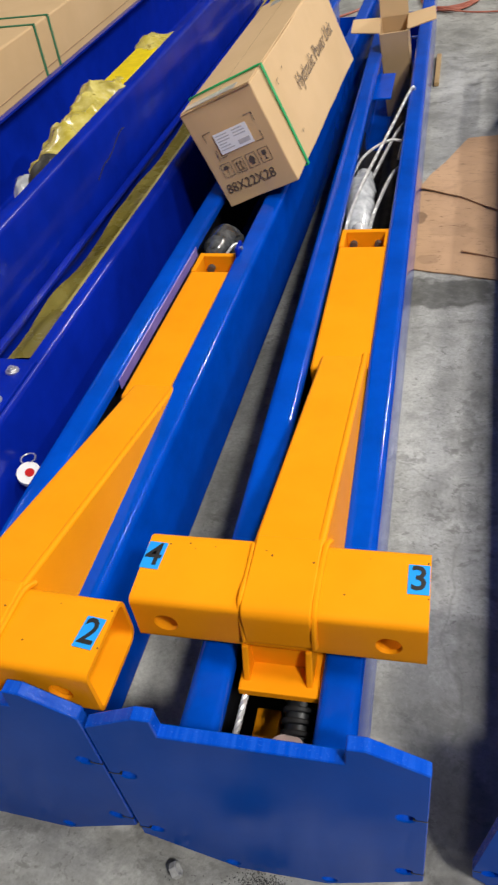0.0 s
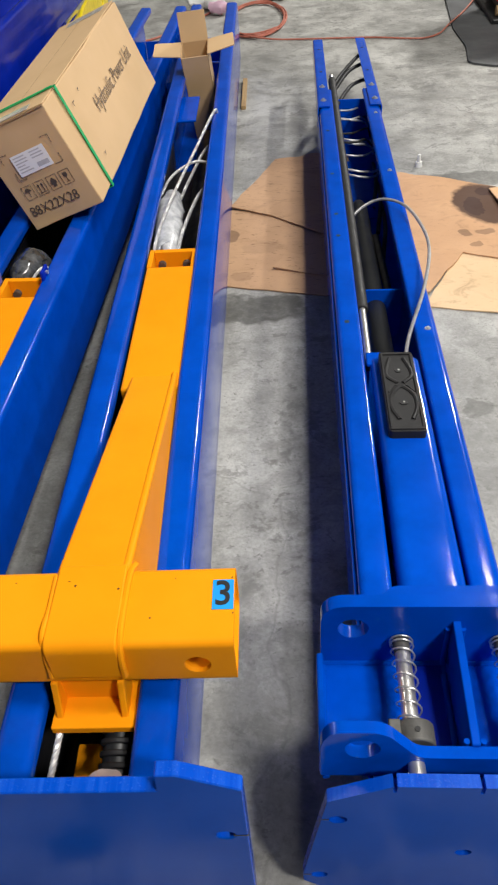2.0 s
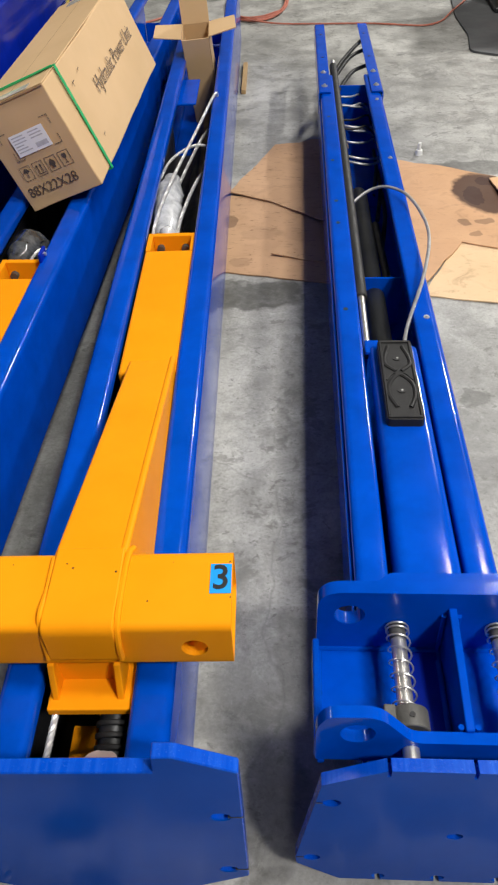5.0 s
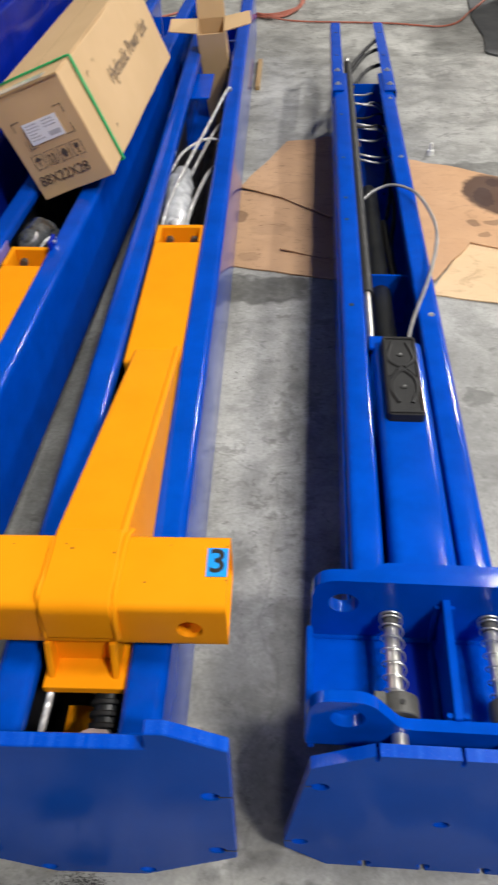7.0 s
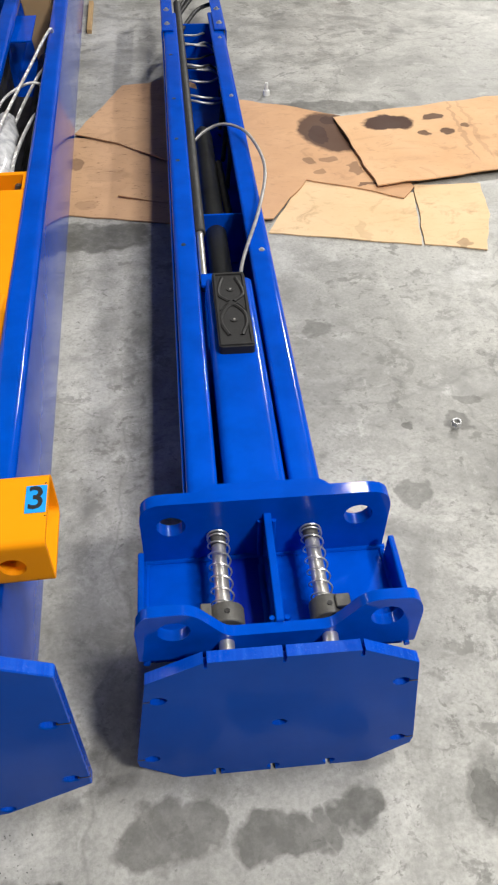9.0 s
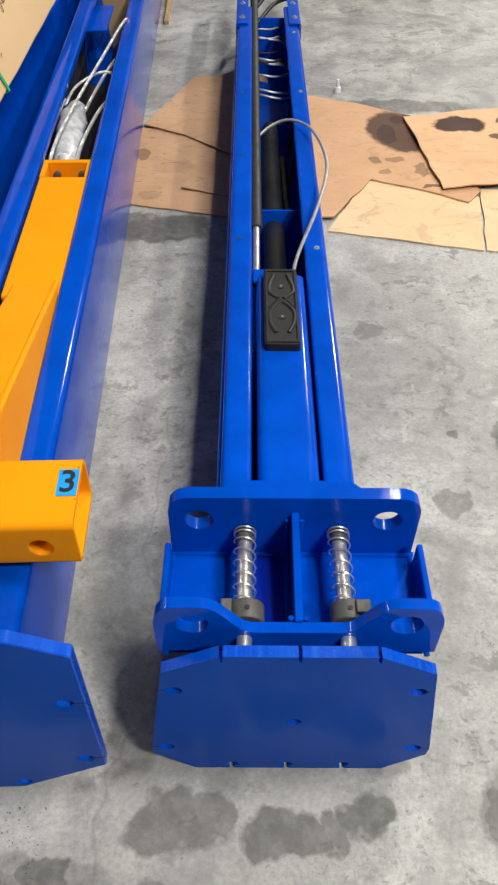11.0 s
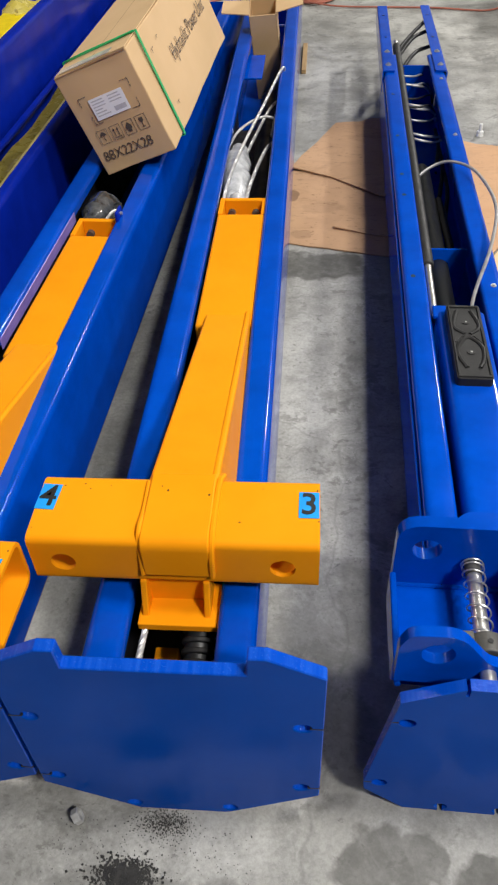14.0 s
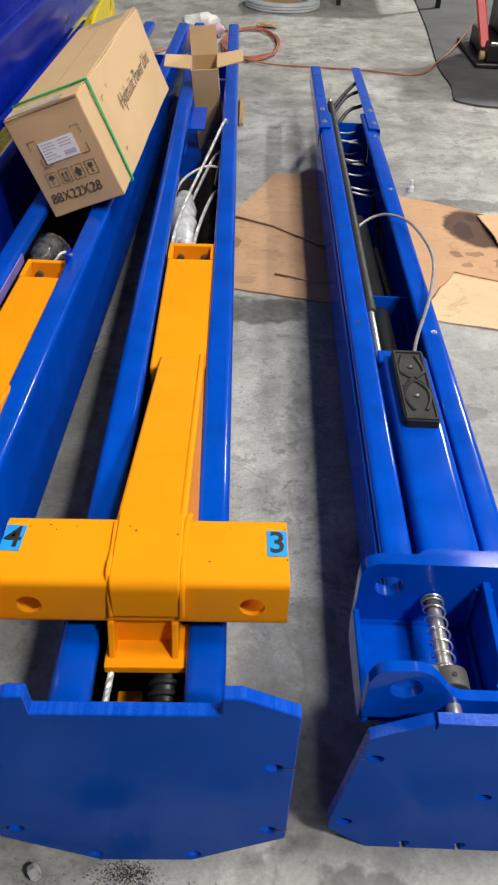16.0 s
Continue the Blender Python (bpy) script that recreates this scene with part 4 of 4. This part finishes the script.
part("clip_pin", rod((0.064, 1.40, 0.386), (0.084, 1.40, 0.386), 0.005, 12), ZINC, th, smooth=True)
th = thing("lilac_reflection_strip", L, "lilac strip painting the reflection along the column flange's inner lip", "film")
part("film", boxed(-0.0675, -0.0645, 0.84, 1.44, 0.338, 0.366), surface("lilac_reflection", (0.16, 0.12, 0.42), (0.24, 0.18, 0.52), 10, 0.3), th, bevel=0.0008, segs=1)


# ---- stack of deep blue channels ----
def deep_channel(m, label, w, h, length, lip=0.028):
    th = thing("steel_channel", m, label, "steel channel", "stacked blue channels")
    pts = fillet([(-w / 2 + lip, h), (-w / 2, h), (-w / 2, 0), (w / 2, 0), (w / 2, h), (w / 2 - lip, h)], 0.014, 4, closed=False)
    part("shell", bent_sheet(pts, 0.008, 0, length), BLUE_DEEP, th, smooth=True)
    return th


CA = pose(-0.7755, -0.05, 0, 0, 0, 0.6)
ca = deep_channel(CA, "deep blue steel channel on the floor with yellow film inside", 0.145, 0.425, 3.95)
cov = part("end_cover", boxed(-0.0725, 0.0715, 0.0, 0.79, 0.431, 0.439), BLUE_DEEP, ca, bevel=0.002)
for x, y in ((0.035, 0.745), (0.045, 0.645), (0.045, 0.5)):
    hex_bolt(cov, x, y, 0.440, 0.010, 0.008)
deep_channel(pose(-1.0, -0.05, 0, 0, 0, 0.6), "deep blue steel channel on the floor under another channel", 0.24, 0.385, 3.95)
CP = pose(-1.037, 0.1, 0.394, 0, 0, 1.4)
cp = deep_channel(CP, "deep blue steel channel stacked on top, holding yellow wrapped parts", 0.372, 0.226, 4.9, 0.03)
part("scratch", cord([(0.192, 1.44, 0.095), (0.1923, 1.50, 0.115), (0.192, 1.56, 0.12), (0.192, 1.66, 0.15), (0.192, 1.70, 0.150)], 0.0016, 4, 6), DARKGAP, cp)

th = thing("wrapped_yellow_beam", CP @ pose(0.052, 0, 0), "yellow painted beam in torn clear film lying in the channel", "wrapped part")
part("beam", boxed(-0.012, 0.085, 1.93, 2.30, 0.11, 0.215), YELLOW, th, bevel=0.008)
crumple("film", [(0.03, 1.36, 0.14), (0.04, 1.46, 0.155), (0.025, 1.58, 0.16), (0.035, 1.72, 0.17), (0.03, 1.86, 0.17), (0.035, 1.97, 0.165)], [0.05, 0.078, 0.07, 0.085, 0.09, 0.06], YELLOW_WRAP, th, 7, 0.46, 26, 14, 0.85)
crumple("film_tail", [(0.04, 2.26, 0.16), (0.04, 2.36, 0.17), (0.04, 2.50, 0.16), (0.045, 2.62, 0.12)], [0.06, 0.075, 0.055, 0.03], YELLOW_WRAP, th, 9, 0.4, 24, 12, 0.85)
part("yellow_flange", boxed(-0.02, 0.09, 1.30, 1.95, 0.05, 0.075), YELLOW, th, bevel=0.005)
crumple("dark_part", [(0.05, 1.24, 0.14), (0.06, 1.31, 0.17), (0.055, 1.38, 0.17)], [0.03, 0.048, 0.035], GRIT, th, 4, 0.3, 20, 8)
crumple("clear_film", [(-0.01, 1.24, 0.12), (-0.012, 1.30, 0.14), (-0.01, 1.38, 0.13)], [0.02, 0.035, 0.02], WRAP, th, 6, 0.35, 20, 8)

th = thing("yellow_film_roll", CA, "long flattened sheet of old yellow film lying in the channel", "film")
bm = bmesh.new()
grid = [[bm.verts.new((-0.058 + 0.0145 * i, 0.86 + 0.04 * k, 0.383 + 0.008 * math.sin(k * 0.37 + i * 0.2) + 0.016 * noise.noise(Vector((i * 0.35, k * 0.21, 2.0))) + (0.018 if i > 5 else 0.0))) for i in range(9)] for k in range(60)]
for a, b in zip(grid, grid[1:]):
    for i in range(8):
        bm.faces.new((a[i], a[i + 1], b[i + 1], b[i]))
bmesh.ops.solidify(bm, geom=bm.faces[:], thickness=0.004)
part("film_sheet", bm, FLAT_FILM, th, smooth=True)
part("lit_strip", boxed(0.020, 0.060, 1.02, 2.3, 0.408, 0.414), YELLOW_LIT, th, bevel=0.002)
crumple("silver_film", [(0.0, 2.30, 0.40), (0.02, 2.42, 0.41), (0.03, 2.6, 0.40)], [0.02, 0.035, 0.02], WRAP, th, 12, 0.4, 18, 10, 0.6)
th = thing("chain_end", CA, "dark chain and cardboard scrap at the channel end", "chain")
for k in range(5):
    a = [(0.0 + 0.012 * math.cos(t * 0.785), 0.83 + 0.022 * k + 0.016 * math.sin(t * 0.785), 0.33 + (0.006 if k % 2 else 0.0)) for t in range(9)]
    part("link", cord(a, 0.004, 2, 6), GREY, th, smooth=True)
part("cardboard_scrap", boxed(-0.055, 0.05, 0.79, 0.86, 0.24, 0.34), CARTON, th, bevel=0.003)

th = thing("big_carton", pose(-1.80, 2.2, 0, 0, 0, 1.5), "large brown strapped cardboard carton beside the blue channels", "carton")
part("box_body", boxed(-0.45, 0.45, -1.7, 1.7, 0, 0.75), CARTON, th, bevel=0.006)
part("seam", boxed(0.449, 0.4515, -1.69, 1.69, 0.602, 0.605), CREASE, th)
st = bmesh.new()
for y in (0.14,):
    box(st, 0.4505, 0.453, y, y + 0.014, 0, 0.7525), box(st, -0.45, 0.453, y, y + 0.014, 0.7505, 0.753)
part("strap", st, DULL_STRAP, th, "dull green plastic strap")
st = bmesh.new()
box(st, 0.4505, 0.453, 0.02, 0.034, 0, 0.7525), box(st, -0.45, 0.453, 0.02, 0.034, 0.7505, 0.753)
part("dark_strap", st, DULL_STRAP, th, "dull green plastic strap")

th = thing("small_carton", pose(-0.70, 3.02, 0.0, 0, 0, 4), "crushed brown cardboard carton between carton and channel", "carton")
bm = boxed(-0.06, 0.10, -0.5, 0.5, 0, 0.44)
bmesh.ops.subdivide_edges(bm, edges=bm.edges[:], cuts=4, use_grid_fill=True)
for v in bm.verts:
    v.co += 0.02 * noise.noise_vector(v.co * 6)
part("box_body", bm, CARTON_OLD, th)
th = thing("yellow_bracket", pose(-0.77, 3.55, 0.38, 0, 0, 3), "yellow painted bracket plate with chain on the stack", "bracket")
ol = fillet([(-0.55, 0.0), (0.45, 0.0), (0.45, 0.13), (0.28, 0.17), (-0.2, 0.16), (-0.5, 0.08)], 0.05, 5)
part("plate", plate(ol, [circle(0.3, 0.09, 0.03), circle(-0.1, 0.08, 0.025)], 0.015, pose(0.06, 0, 0.03, 0, 0, 90)), YELLOW, th, bevel=0.003)
part("flange", boxed(-0.12, 0.06, -0.4, 0.45, 0.03, 0.045), YELLOW, th, bevel=0.004)
part("pipe", rod((-0.02, -0.3, 0.075), (-0.02, 0.4, 0.085), 0.028, 20), YELLOW, th, smooth=True, bevel=0.008)
for k in range(5):
    part("link", cord([(0.07 + 0.014 * math.cos(t * 0.785), -0.36 - 0.03 * k + 0.02 * math.sin(t * 0.785), 0.1 - 0.012 * k) for t in range(9)], 0.005, 2, 6), GREY, th, smooth=True)

th = thing("sealing_cap", pose(-0.668, 0.52, 0.30), "red and white round cap with a wire ring", "cap")
part("disc", rod((0, 0, 0), (0.004, -0.004, 0.012), 0.026, 24), WHITE, th, smooth=True)
part("red_mark", rod((0.004, -0.002, 0.008), (0.0055, -0.003, 0.0135), 0.010, 18), RED, th, "red printed mark", smooth=True)
part("wire_ring", cord([(0.016 * math.cos(t * 0.785) - 0.012, 0.016 * math.sin(t * 0.785) + 0.03, 0.02) for t in range(9)], 0.0016, 3, 6), ZINC, th, smooth=True)
part("tether", rod((0.0, 0.0, -0.305), (0.0, 0.0, 0.0), 0.004, 8), GREY, th)


# ---- cardboard sheets on the floor ----
def stained_card(name, a, b, dark_spots, dirt=0.2):
    m = surface(name, a, b, 3, 0.8, 0.95, bump=0.15, bump_scale=50)
    nt, bs = m.node_tree, m.node_tree.nodes["Principled BSDF"]
    old = bs.inputs["Base Color"].links[0].from_socket
    blot = ramp_of(nt, noise_of(nt, 9, 5, 0.7, warp=0.8), (0, 0, 0), (0.6, 0.6, 0.6), 0.56, 0.74)
    col = mix_of(nt, blot, old, (0.27, 0.145, 0.07))
    smear = ramp_of(nt, noise_of(nt, 4, 7, 0.7, (1, 2.5, 1), 1.2), (0, 0, 0), (0.1 + dirt * 0.6,) * 3, 0.54, 0.66)
    col = mix_of(nt, smear, col, (0.33, 0.19, 0.10))
    scuff = ramp_of(nt, noise_of(nt, 26, 5, 0.7, (1, 3, 1), 0.6), (0, 0, 0), (dirt, dirt, dirt), 0.59, 0.66)
    col = mix_of(nt, scuff, col, (0.16, 0.085, 0.045))
    col = mix_of(nt, stain_shade_mask(nt, dark_spots, 0.09, 14, 0.84), col, (0.040, 0.014, 0.009))
    nt.links.new(col, bs.inputs["Base Color"])
    return m


SPOTS = [(0.99, 2.45, 0.14, 0.18, 0.9), (0.94, 2.42, 0.05, 0.09, 0.97), (1.0, 2.55, 0.06, 0.05, 0.97), (0.87, 2.21, 0.03, 0.03, 0.5), (0.95, 2.22, 0.035, 0.025, 0.45), (0.90, 2.13, 0.02, 0.03, 0.4), (1.03, 2.14, 0.025, 0.06, 0.5), (1.10, 2.05, 0.02, 0.05, 0.5), (1.06, 2.02, 0.05, 0.012, 0.7), (0.12, 2.16, 0.09, 0.05, 0.14), (0.0, 2.25, 0.03, 0.05, 0.5), (0.05, 1.95, 0.05, 0.03, 0.2)]
SPOTS_CREASES_TOP = [(1.22, 2.48, 0.115, 0.075, 0.97), (1.41, 2.52, 0.045, 0.035, 0.85), (1.345, 2.38, 0.03, 0.025, 0.8), (1.45, 2.395, 0.03, 0.035, 0.85), (1.53, 2.44, 0.02, 0.025, 0.7), (1.72, 2.45, 0.05, 0.04, 0.5), (1.50, 2.42, 0.010, 0.30, 0.22), (1.555, 2.42, 0.010, 0.30, 0.16)]
CARD_BACK = stained_card("oil_stained_cardboard", (0.50, 0.285, 0.15), (0.59, 0.35, 0.19), SPOTS)
CARD_SHADED_SCUFFED = stained_card("shaded_scuffed_cardboard", (0.41, 0.245, 0.135), (0.50, 0.305, 0.17), SPOTS, 0.7)
CARD_TOP = stained_card("spotted_creased_cardboard", (0.60, 0.36, 0.19), (0.68, 0.425, 0.235), SPOTS_CREASES_TOP)
CARD_PALE = stained_card("clean_cardboard", (0.66, 0.46, 0.26), (0.73, 0.52, 0.31), [(1.30, 1.63, 0.025, 0.03, 0.4), (0.98, 1.72, 0.02, 0.08, 0.15)])


def card_sheet(pts, z, material, label, lift=0.006, seed=1):
    """A flattened piece of cardboard: an uneven outline with thickness and curled edges."""
    out = []
    rng = random.Random(seed)
    for i, p in enumerate(pts):
        a, b = Vector(p), Vector(pts[(i + 1) % len(pts)])
        k = max(2, int((b - a).length / 0.05))
        nrm = Vector((-(b - a).y, (b - a).x)).normalized()
        for j in range(k):
            q = a.lerp(b, j / k) + nrm * (rng.uniform(-0.004, 0.004) if j else 0)
            out.append((q.x, q.y))
    m = Matrix(((1, 0, 0, 0), (0, 0, 1, 0), (0, 1, 0, 0), (0, 0, 0, 1)))
    bm = plate(out, [], 0.0045, m)
    for v in bm.verts:
        r = max(0.0, noise.noise(Vector((v.co.x * 4, v.co.y * 4, seed))))
        v.co.z += z + lift * r
    return tagged(part("cardboard_sheet", bm, material, None, smooth=True), label, "cardboard", "cardboard sheets on the floor")


card_sheet([(-0.02, 2.485), (0.06, 2.70), (0.15, 2.955), (0.31, 2.985), (0.47, 2.95), (0.48, 2.2), (0.335, 2.235), (0.15, 2.40)], 0.011, CARD_SHADED_SCUFFED, "torn brown cardboard sheet flat on the concrete floor", 0.03, 1)
card_sheet([(-0.026, 2.475), (0.14, 2.43), (0.24, 2.34), (0.33, 2.27), (0.45, 2.25), (0.45, 1.80), (0.335, 1.815), (0.15, 1.855), (-0.033, 1.893), (-0.02, 2.14)], 0.001, CARD_SHADED_SCUFFED, "scuffed brown cardboard sheet with a torn edge on the floor", 0.006, 2)
card_sheet([(0.166, 1.985), (0.215, 2.105), (0.34, 2.04), (0.40, 2.0), (0.40, 1.92), (0.27, 1.955)], 0.0085, CARD_SHADED_SCUFFED, "small torn cardboard flap lying on a larger sheet", 0.012, 3)
card_sheet([(0.56, 2.82), (0.70, 2.77), (0.925, 2.645), (1.05, 2.60), (1.22, 2.0), (1.165, 1.92), (1.03, 1.995), (0.84, 2.072), (0.69, 1.80), (0.54, 1.80)], 0.0075, CARD_BACK, "oil-stained brown cardboard sheet on the concrete floor", 0.016, 4)
card_sheet([(1.015, 2.56), (1.045, 2.30), (1.085, 1.99), (1.30, 2.03), (1.60, 2.10), (1.95, 2.20), (1.93, 2.74), (1.69, 2.73), (1.45, 2.64)], 0.021, CARD_TOP, "brown cardboard sheet with dark oil spots lying on others", 0.028, 5)
card_sheet([(0.83, 2.085), (1.05, 2.02), (1.21, 1.965), (1.16, 1.628), (0.92, 1.68), (0.668, 1.732), (0.76, 1.93)], 0.0012, CARD_PALE, "pale clean cardboard sheet on the concrete floor", 0.005, 6)
card_sheet([(1.225, 2.02), (1.47, 2.02), (1.44, 1.80), (1.365, 1.583), (1.17, 1.63)], 0.0012, CARD_PALE, "pale cardboard piece beside a larger sheet", 0.006, 7)


# ---- floor clutter and the far end of the hall ----
NUT_STEEL = surface("bright_nut_steel", (0.34, 0.34, 0.34), (0.52, 0.52, 0.52), 60, 0.3, 0.45, metal=0.25)


def nut(x, y, z, r, label, rot):
    th = thing("steel_nut", pose(x, y, z, *rot), label, "nut", "loose steel nuts")
    h = circle(0, 0, r, 6)
    part("hex", plate(h, [circle(0, 0, r * 0.55, 16)], r * 0.9, pose(0, 0, 0, 90, 0, 0)), NUT_STEEL, th, bevel=0.001, segs=1)


nut(-0.203, -0.078, 0.013, 0.014, "loose bright steel nut on the concrete floor", (0, 70, 30))
nut(1.043, 0.80, 0.010, 0.013, "loose steel nut lying on oil-spotted concrete", (0, 0, 20))

rng = random.Random(9)
bm = bmesh.new()
for k in range(2500):
    if k < 1000:
        x, y, s = rng.gauss(-0.052, 0.024), rng.gauss(-0.066, 0.013), rng.uniform(0.0003, 0.0009)
    elif k < 2200:
        x, y, s = rng.gauss(-0.102, 0.024), rng.gauss(-0.152, 0.013), rng.uniform(0.0005, 0.0020)
    else:
        x, y, s = rng.uniform(-0.25, 0.1), rng.uniform(-0.2, -0.07), rng.uniform(0.0003, 0.0009)
    box(bm, -s, s, -s, s, 0, s * 1.3, m=pose(x, y, 0.0002, 0, 0, rng.uniform(0, 90)))
tagged(part("metal_grit", bm, GRIT, None), "fine dark metal grit scattered on the concrete", "grit", kind="stuff")

th = thing("plastic_plug", pose(0.772, 2.86, 0), "small clear plastic plug standing on the floor", "plug")
part("plug", sweep(bmesh.new(), [Vector((0, 0, 0)), Vector((0, 0, 0.02)), Vector((0, 0, 0.021)), Vector((0, 0, 0.05))], 0.01, 14, [0.016, 0.014, 0.008, 0.007]), WHITE, th, smooth=True)

th = thing("wood_strip", pose(-0.035, 3.65, 0, 0, 0, 2), "thin raw wooden strip lying on concrete", "wood strip")
part("strip", boxed(-0.012, 0.012, 0, 0.45, 0, 0.02), WOOD, th, bevel=0.002)

th = thing("air_hose", pose(0, 0, 0), "coiled orange air hose on the concrete floor", "hose")
rng = random.Random(3)
pts = []
for k in range(45):
    a = k / 9 * 2 * math.pi
    pts.append((-0.04 + (0.20 + rng.uniform(-0.02, 0.015)) * math.cos(a) + rng.uniform(-0.012, 0.012), 5.4 + (0.44 + rng.uniform(-0.05, 0.03)) * math.sin(a), 0.008 + 0.0035 * (k // 9) + rng.uniform(0, 0.004)))
part("coil", cord(pts, 0.0052, 5, 8), HOSE_RED, th, smooth=True)
part("tail", cord([(-0.2, 5.1, 0.01), (-0.05, 4.93, 0.02), (0.12, 4.88, 0.01), (0.40, 4.86, 0.008), (0.70, 4.835, 0.008), (0.9, 4.78, 0.008), (1.02, 4.77, 0.008), (1.12, 4.85, 0.01), (1.2, 5.0, 0.024), (1.37, 5.38, 0.024), (1.55, 5.75, 0.10), (1.75, 6.1, 0.30), (1.9, 6.3, 0.5)], 0.0052, 8, 8), HOSE_RED, th, smooth=True)
part("lead", cord([(-0.15, 5.75, 0.012), (-0.35, 5.7, 0.01), (-0.7, 5.05, 0.008), (-1.1, 4.9, 0.008), (-1.6, 5.1, 0.008)], 0.007, 8, 8), HOSE_RED, th, smooth=True)

th = thing("leaf_scrap", pose(0.05, 5.95, 0), "scrap of brown paper beside the hose coil", "scrap")
crumple("paper", [(-0.07, 0, 0.015), (0, 0.02, 0.02), (0.08, -0.01, 0.012)], [0.02, 0.045, 0.02], CARTON_OLD, th, 13, 0.5, 12, 6, 0.4)
th = thing("plastic_bag", pose(-0.40, 5.72, 0), "crumpled white and pink plastic bag on the floor", "bag")
crumple("white_part", [(-0.15, 0.0, 0.05), (-0.02, 0.05, 0.07), (0.08, 0.0, 0.06)], [0.05, 0.09, 0.05], WHITE, th, 15, 0.35, 16, 6, 0.7)
crumple("pink_part", [(0.02, -0.1, 0.05), (0.1, -0.12, 0.05), (0.15, -0.1, 0.03)], [0.05, 0.06, 0.02], surface("pink_plastic", (0.6, 0.38, 0.5), (0.68, 0.45, 0.56), 10, 0.4), th, 16, 0.35, 14, 6, 0.7)

tagged(part("rubber_mat", plate(fillet([(1.36, 7.4), (1.30, 6.1), (1.215, 4.95), (1.235, 4.55), (1.20, 4.24), (1.34, 4.16), (1.9, 4.10), (3.4, 4.0), (3.4, 7.6)], 0.05, 3), [], 0.011, Matrix(((1, 0, 0, 0), (0, 0, 1, 0), (0, 1, 0, 0.001), (0, 0, 0, 1)))), MAT, None, bevel=0.003), "dark grey rubber mat with a wavy cut edge", "mat")

th = thing("machine_stand", pose(1.66, 5.25, 0.013), "black floor machine with red legs on the mat", "machine")
part("base_tray", boxed(-0.20, 0.75, -0.28, 0.45, 0, 0.03), BLACK_METAL, th, bevel=0.008)
part("lower_box", boxed(-0.13, 0.6, -0.25, 0.35, 0.03, 0.14), BLACK_METAL, th, bevel=0.01)
part("tower", boxed(-0.02, 0.55, -0.12, 0.35, 0.14, 0.95), BLACK_METAL, th, bevel=0.015)
part("axle", rod((-0.12, -0.245, 0.145), (0.7, -0.245, 0.145), 0.010, 16), STEEL, th, "chrome axle bar", smooth=True)
part("red_leg", hexa(bmesh.new(), [(-0.16, -0.16, 0.10), (-0.10, -0.16, 0.10), (-0.10, -0.10, 0.10), (-0.16, -0.10, 0.10)], [(-0.33, 0.3, 0.9), (-0.27, 0.3, 0.9), (-0.27, 0.36, 0.9), (-0.33, 0.36, 0.9)]), RED, th, "red painted steel leg", bevel=0.006)
br = part("red_bracket", boxed(-0.17, -0.02, 0.0, 0.012, 0.36, 0.5), RED, th, bevel=0.004)
for x, z in ((-0.12, 0.42), (-0.06, 0.46)):
    part("rivet", rod((x, -0.008, z), (x, 0.0, z), 0.01, 12), ZINC, br)
part("caster", rod((-0.17, -0.2, 0.06), (-0.14, -0.2, 0.06), 0.03, 18), WOOD, th, smooth=True)

th = thing("cable_drum", pose(0.17, 6.78, 0), "big coil of pale grey cable lying on the floor", "cable coil")
pale = surface("pale_cable", (0.5, 0.54, 0.56), (0.6, 0.64, 0.66), 10, 0.4)
for k in range(5):
    for j in range(3):
        pts = [Vector(((0.235 + 0.018 * k) * math.cos(a * math.pi / 16), (0.235 + 0.018 * k) * math.sin(a * math.pi / 16), 0.012 + 0.02 * j)) for a in range(33)]
        part("cable_turn", sweep(bmesh.new(), pts, 0.0105, 8), pale, th, smooth=True)
part("core_card", rod((0, 0, 0.0), (0, 0, 0.02), 0.21, 24), CARTON_OLD, th)
th = thing("black_case", pose(-0.72, 7.3, 0, 0, 0, 3), "black plastic tool case on the concrete", "case")
part("body", boxed(-0.38, 0.38, -0.2, 0.25, 0, 0.14), BLACK_METAL, th, bevel=0.02)
th = thing("work_table", pose(0.9, 7.1, 0), "steel work table with dark legs", "table")
for x, y in ((-0.25, -0.2), (0.6, -0.2), (-0.25, 0.5), (0.6, 0.5)):
    part("leg", boxed(x - 0.02, x + 0.02, y - 0.02, y + 0.02, 0, 0.76), BLACK_METAL, th, bevel=0.004)
part("tabletop", boxed(-0.32, 0.67, -0.27, 0.57, 0.76, 0.79), GREY, th, bevel=0.004)
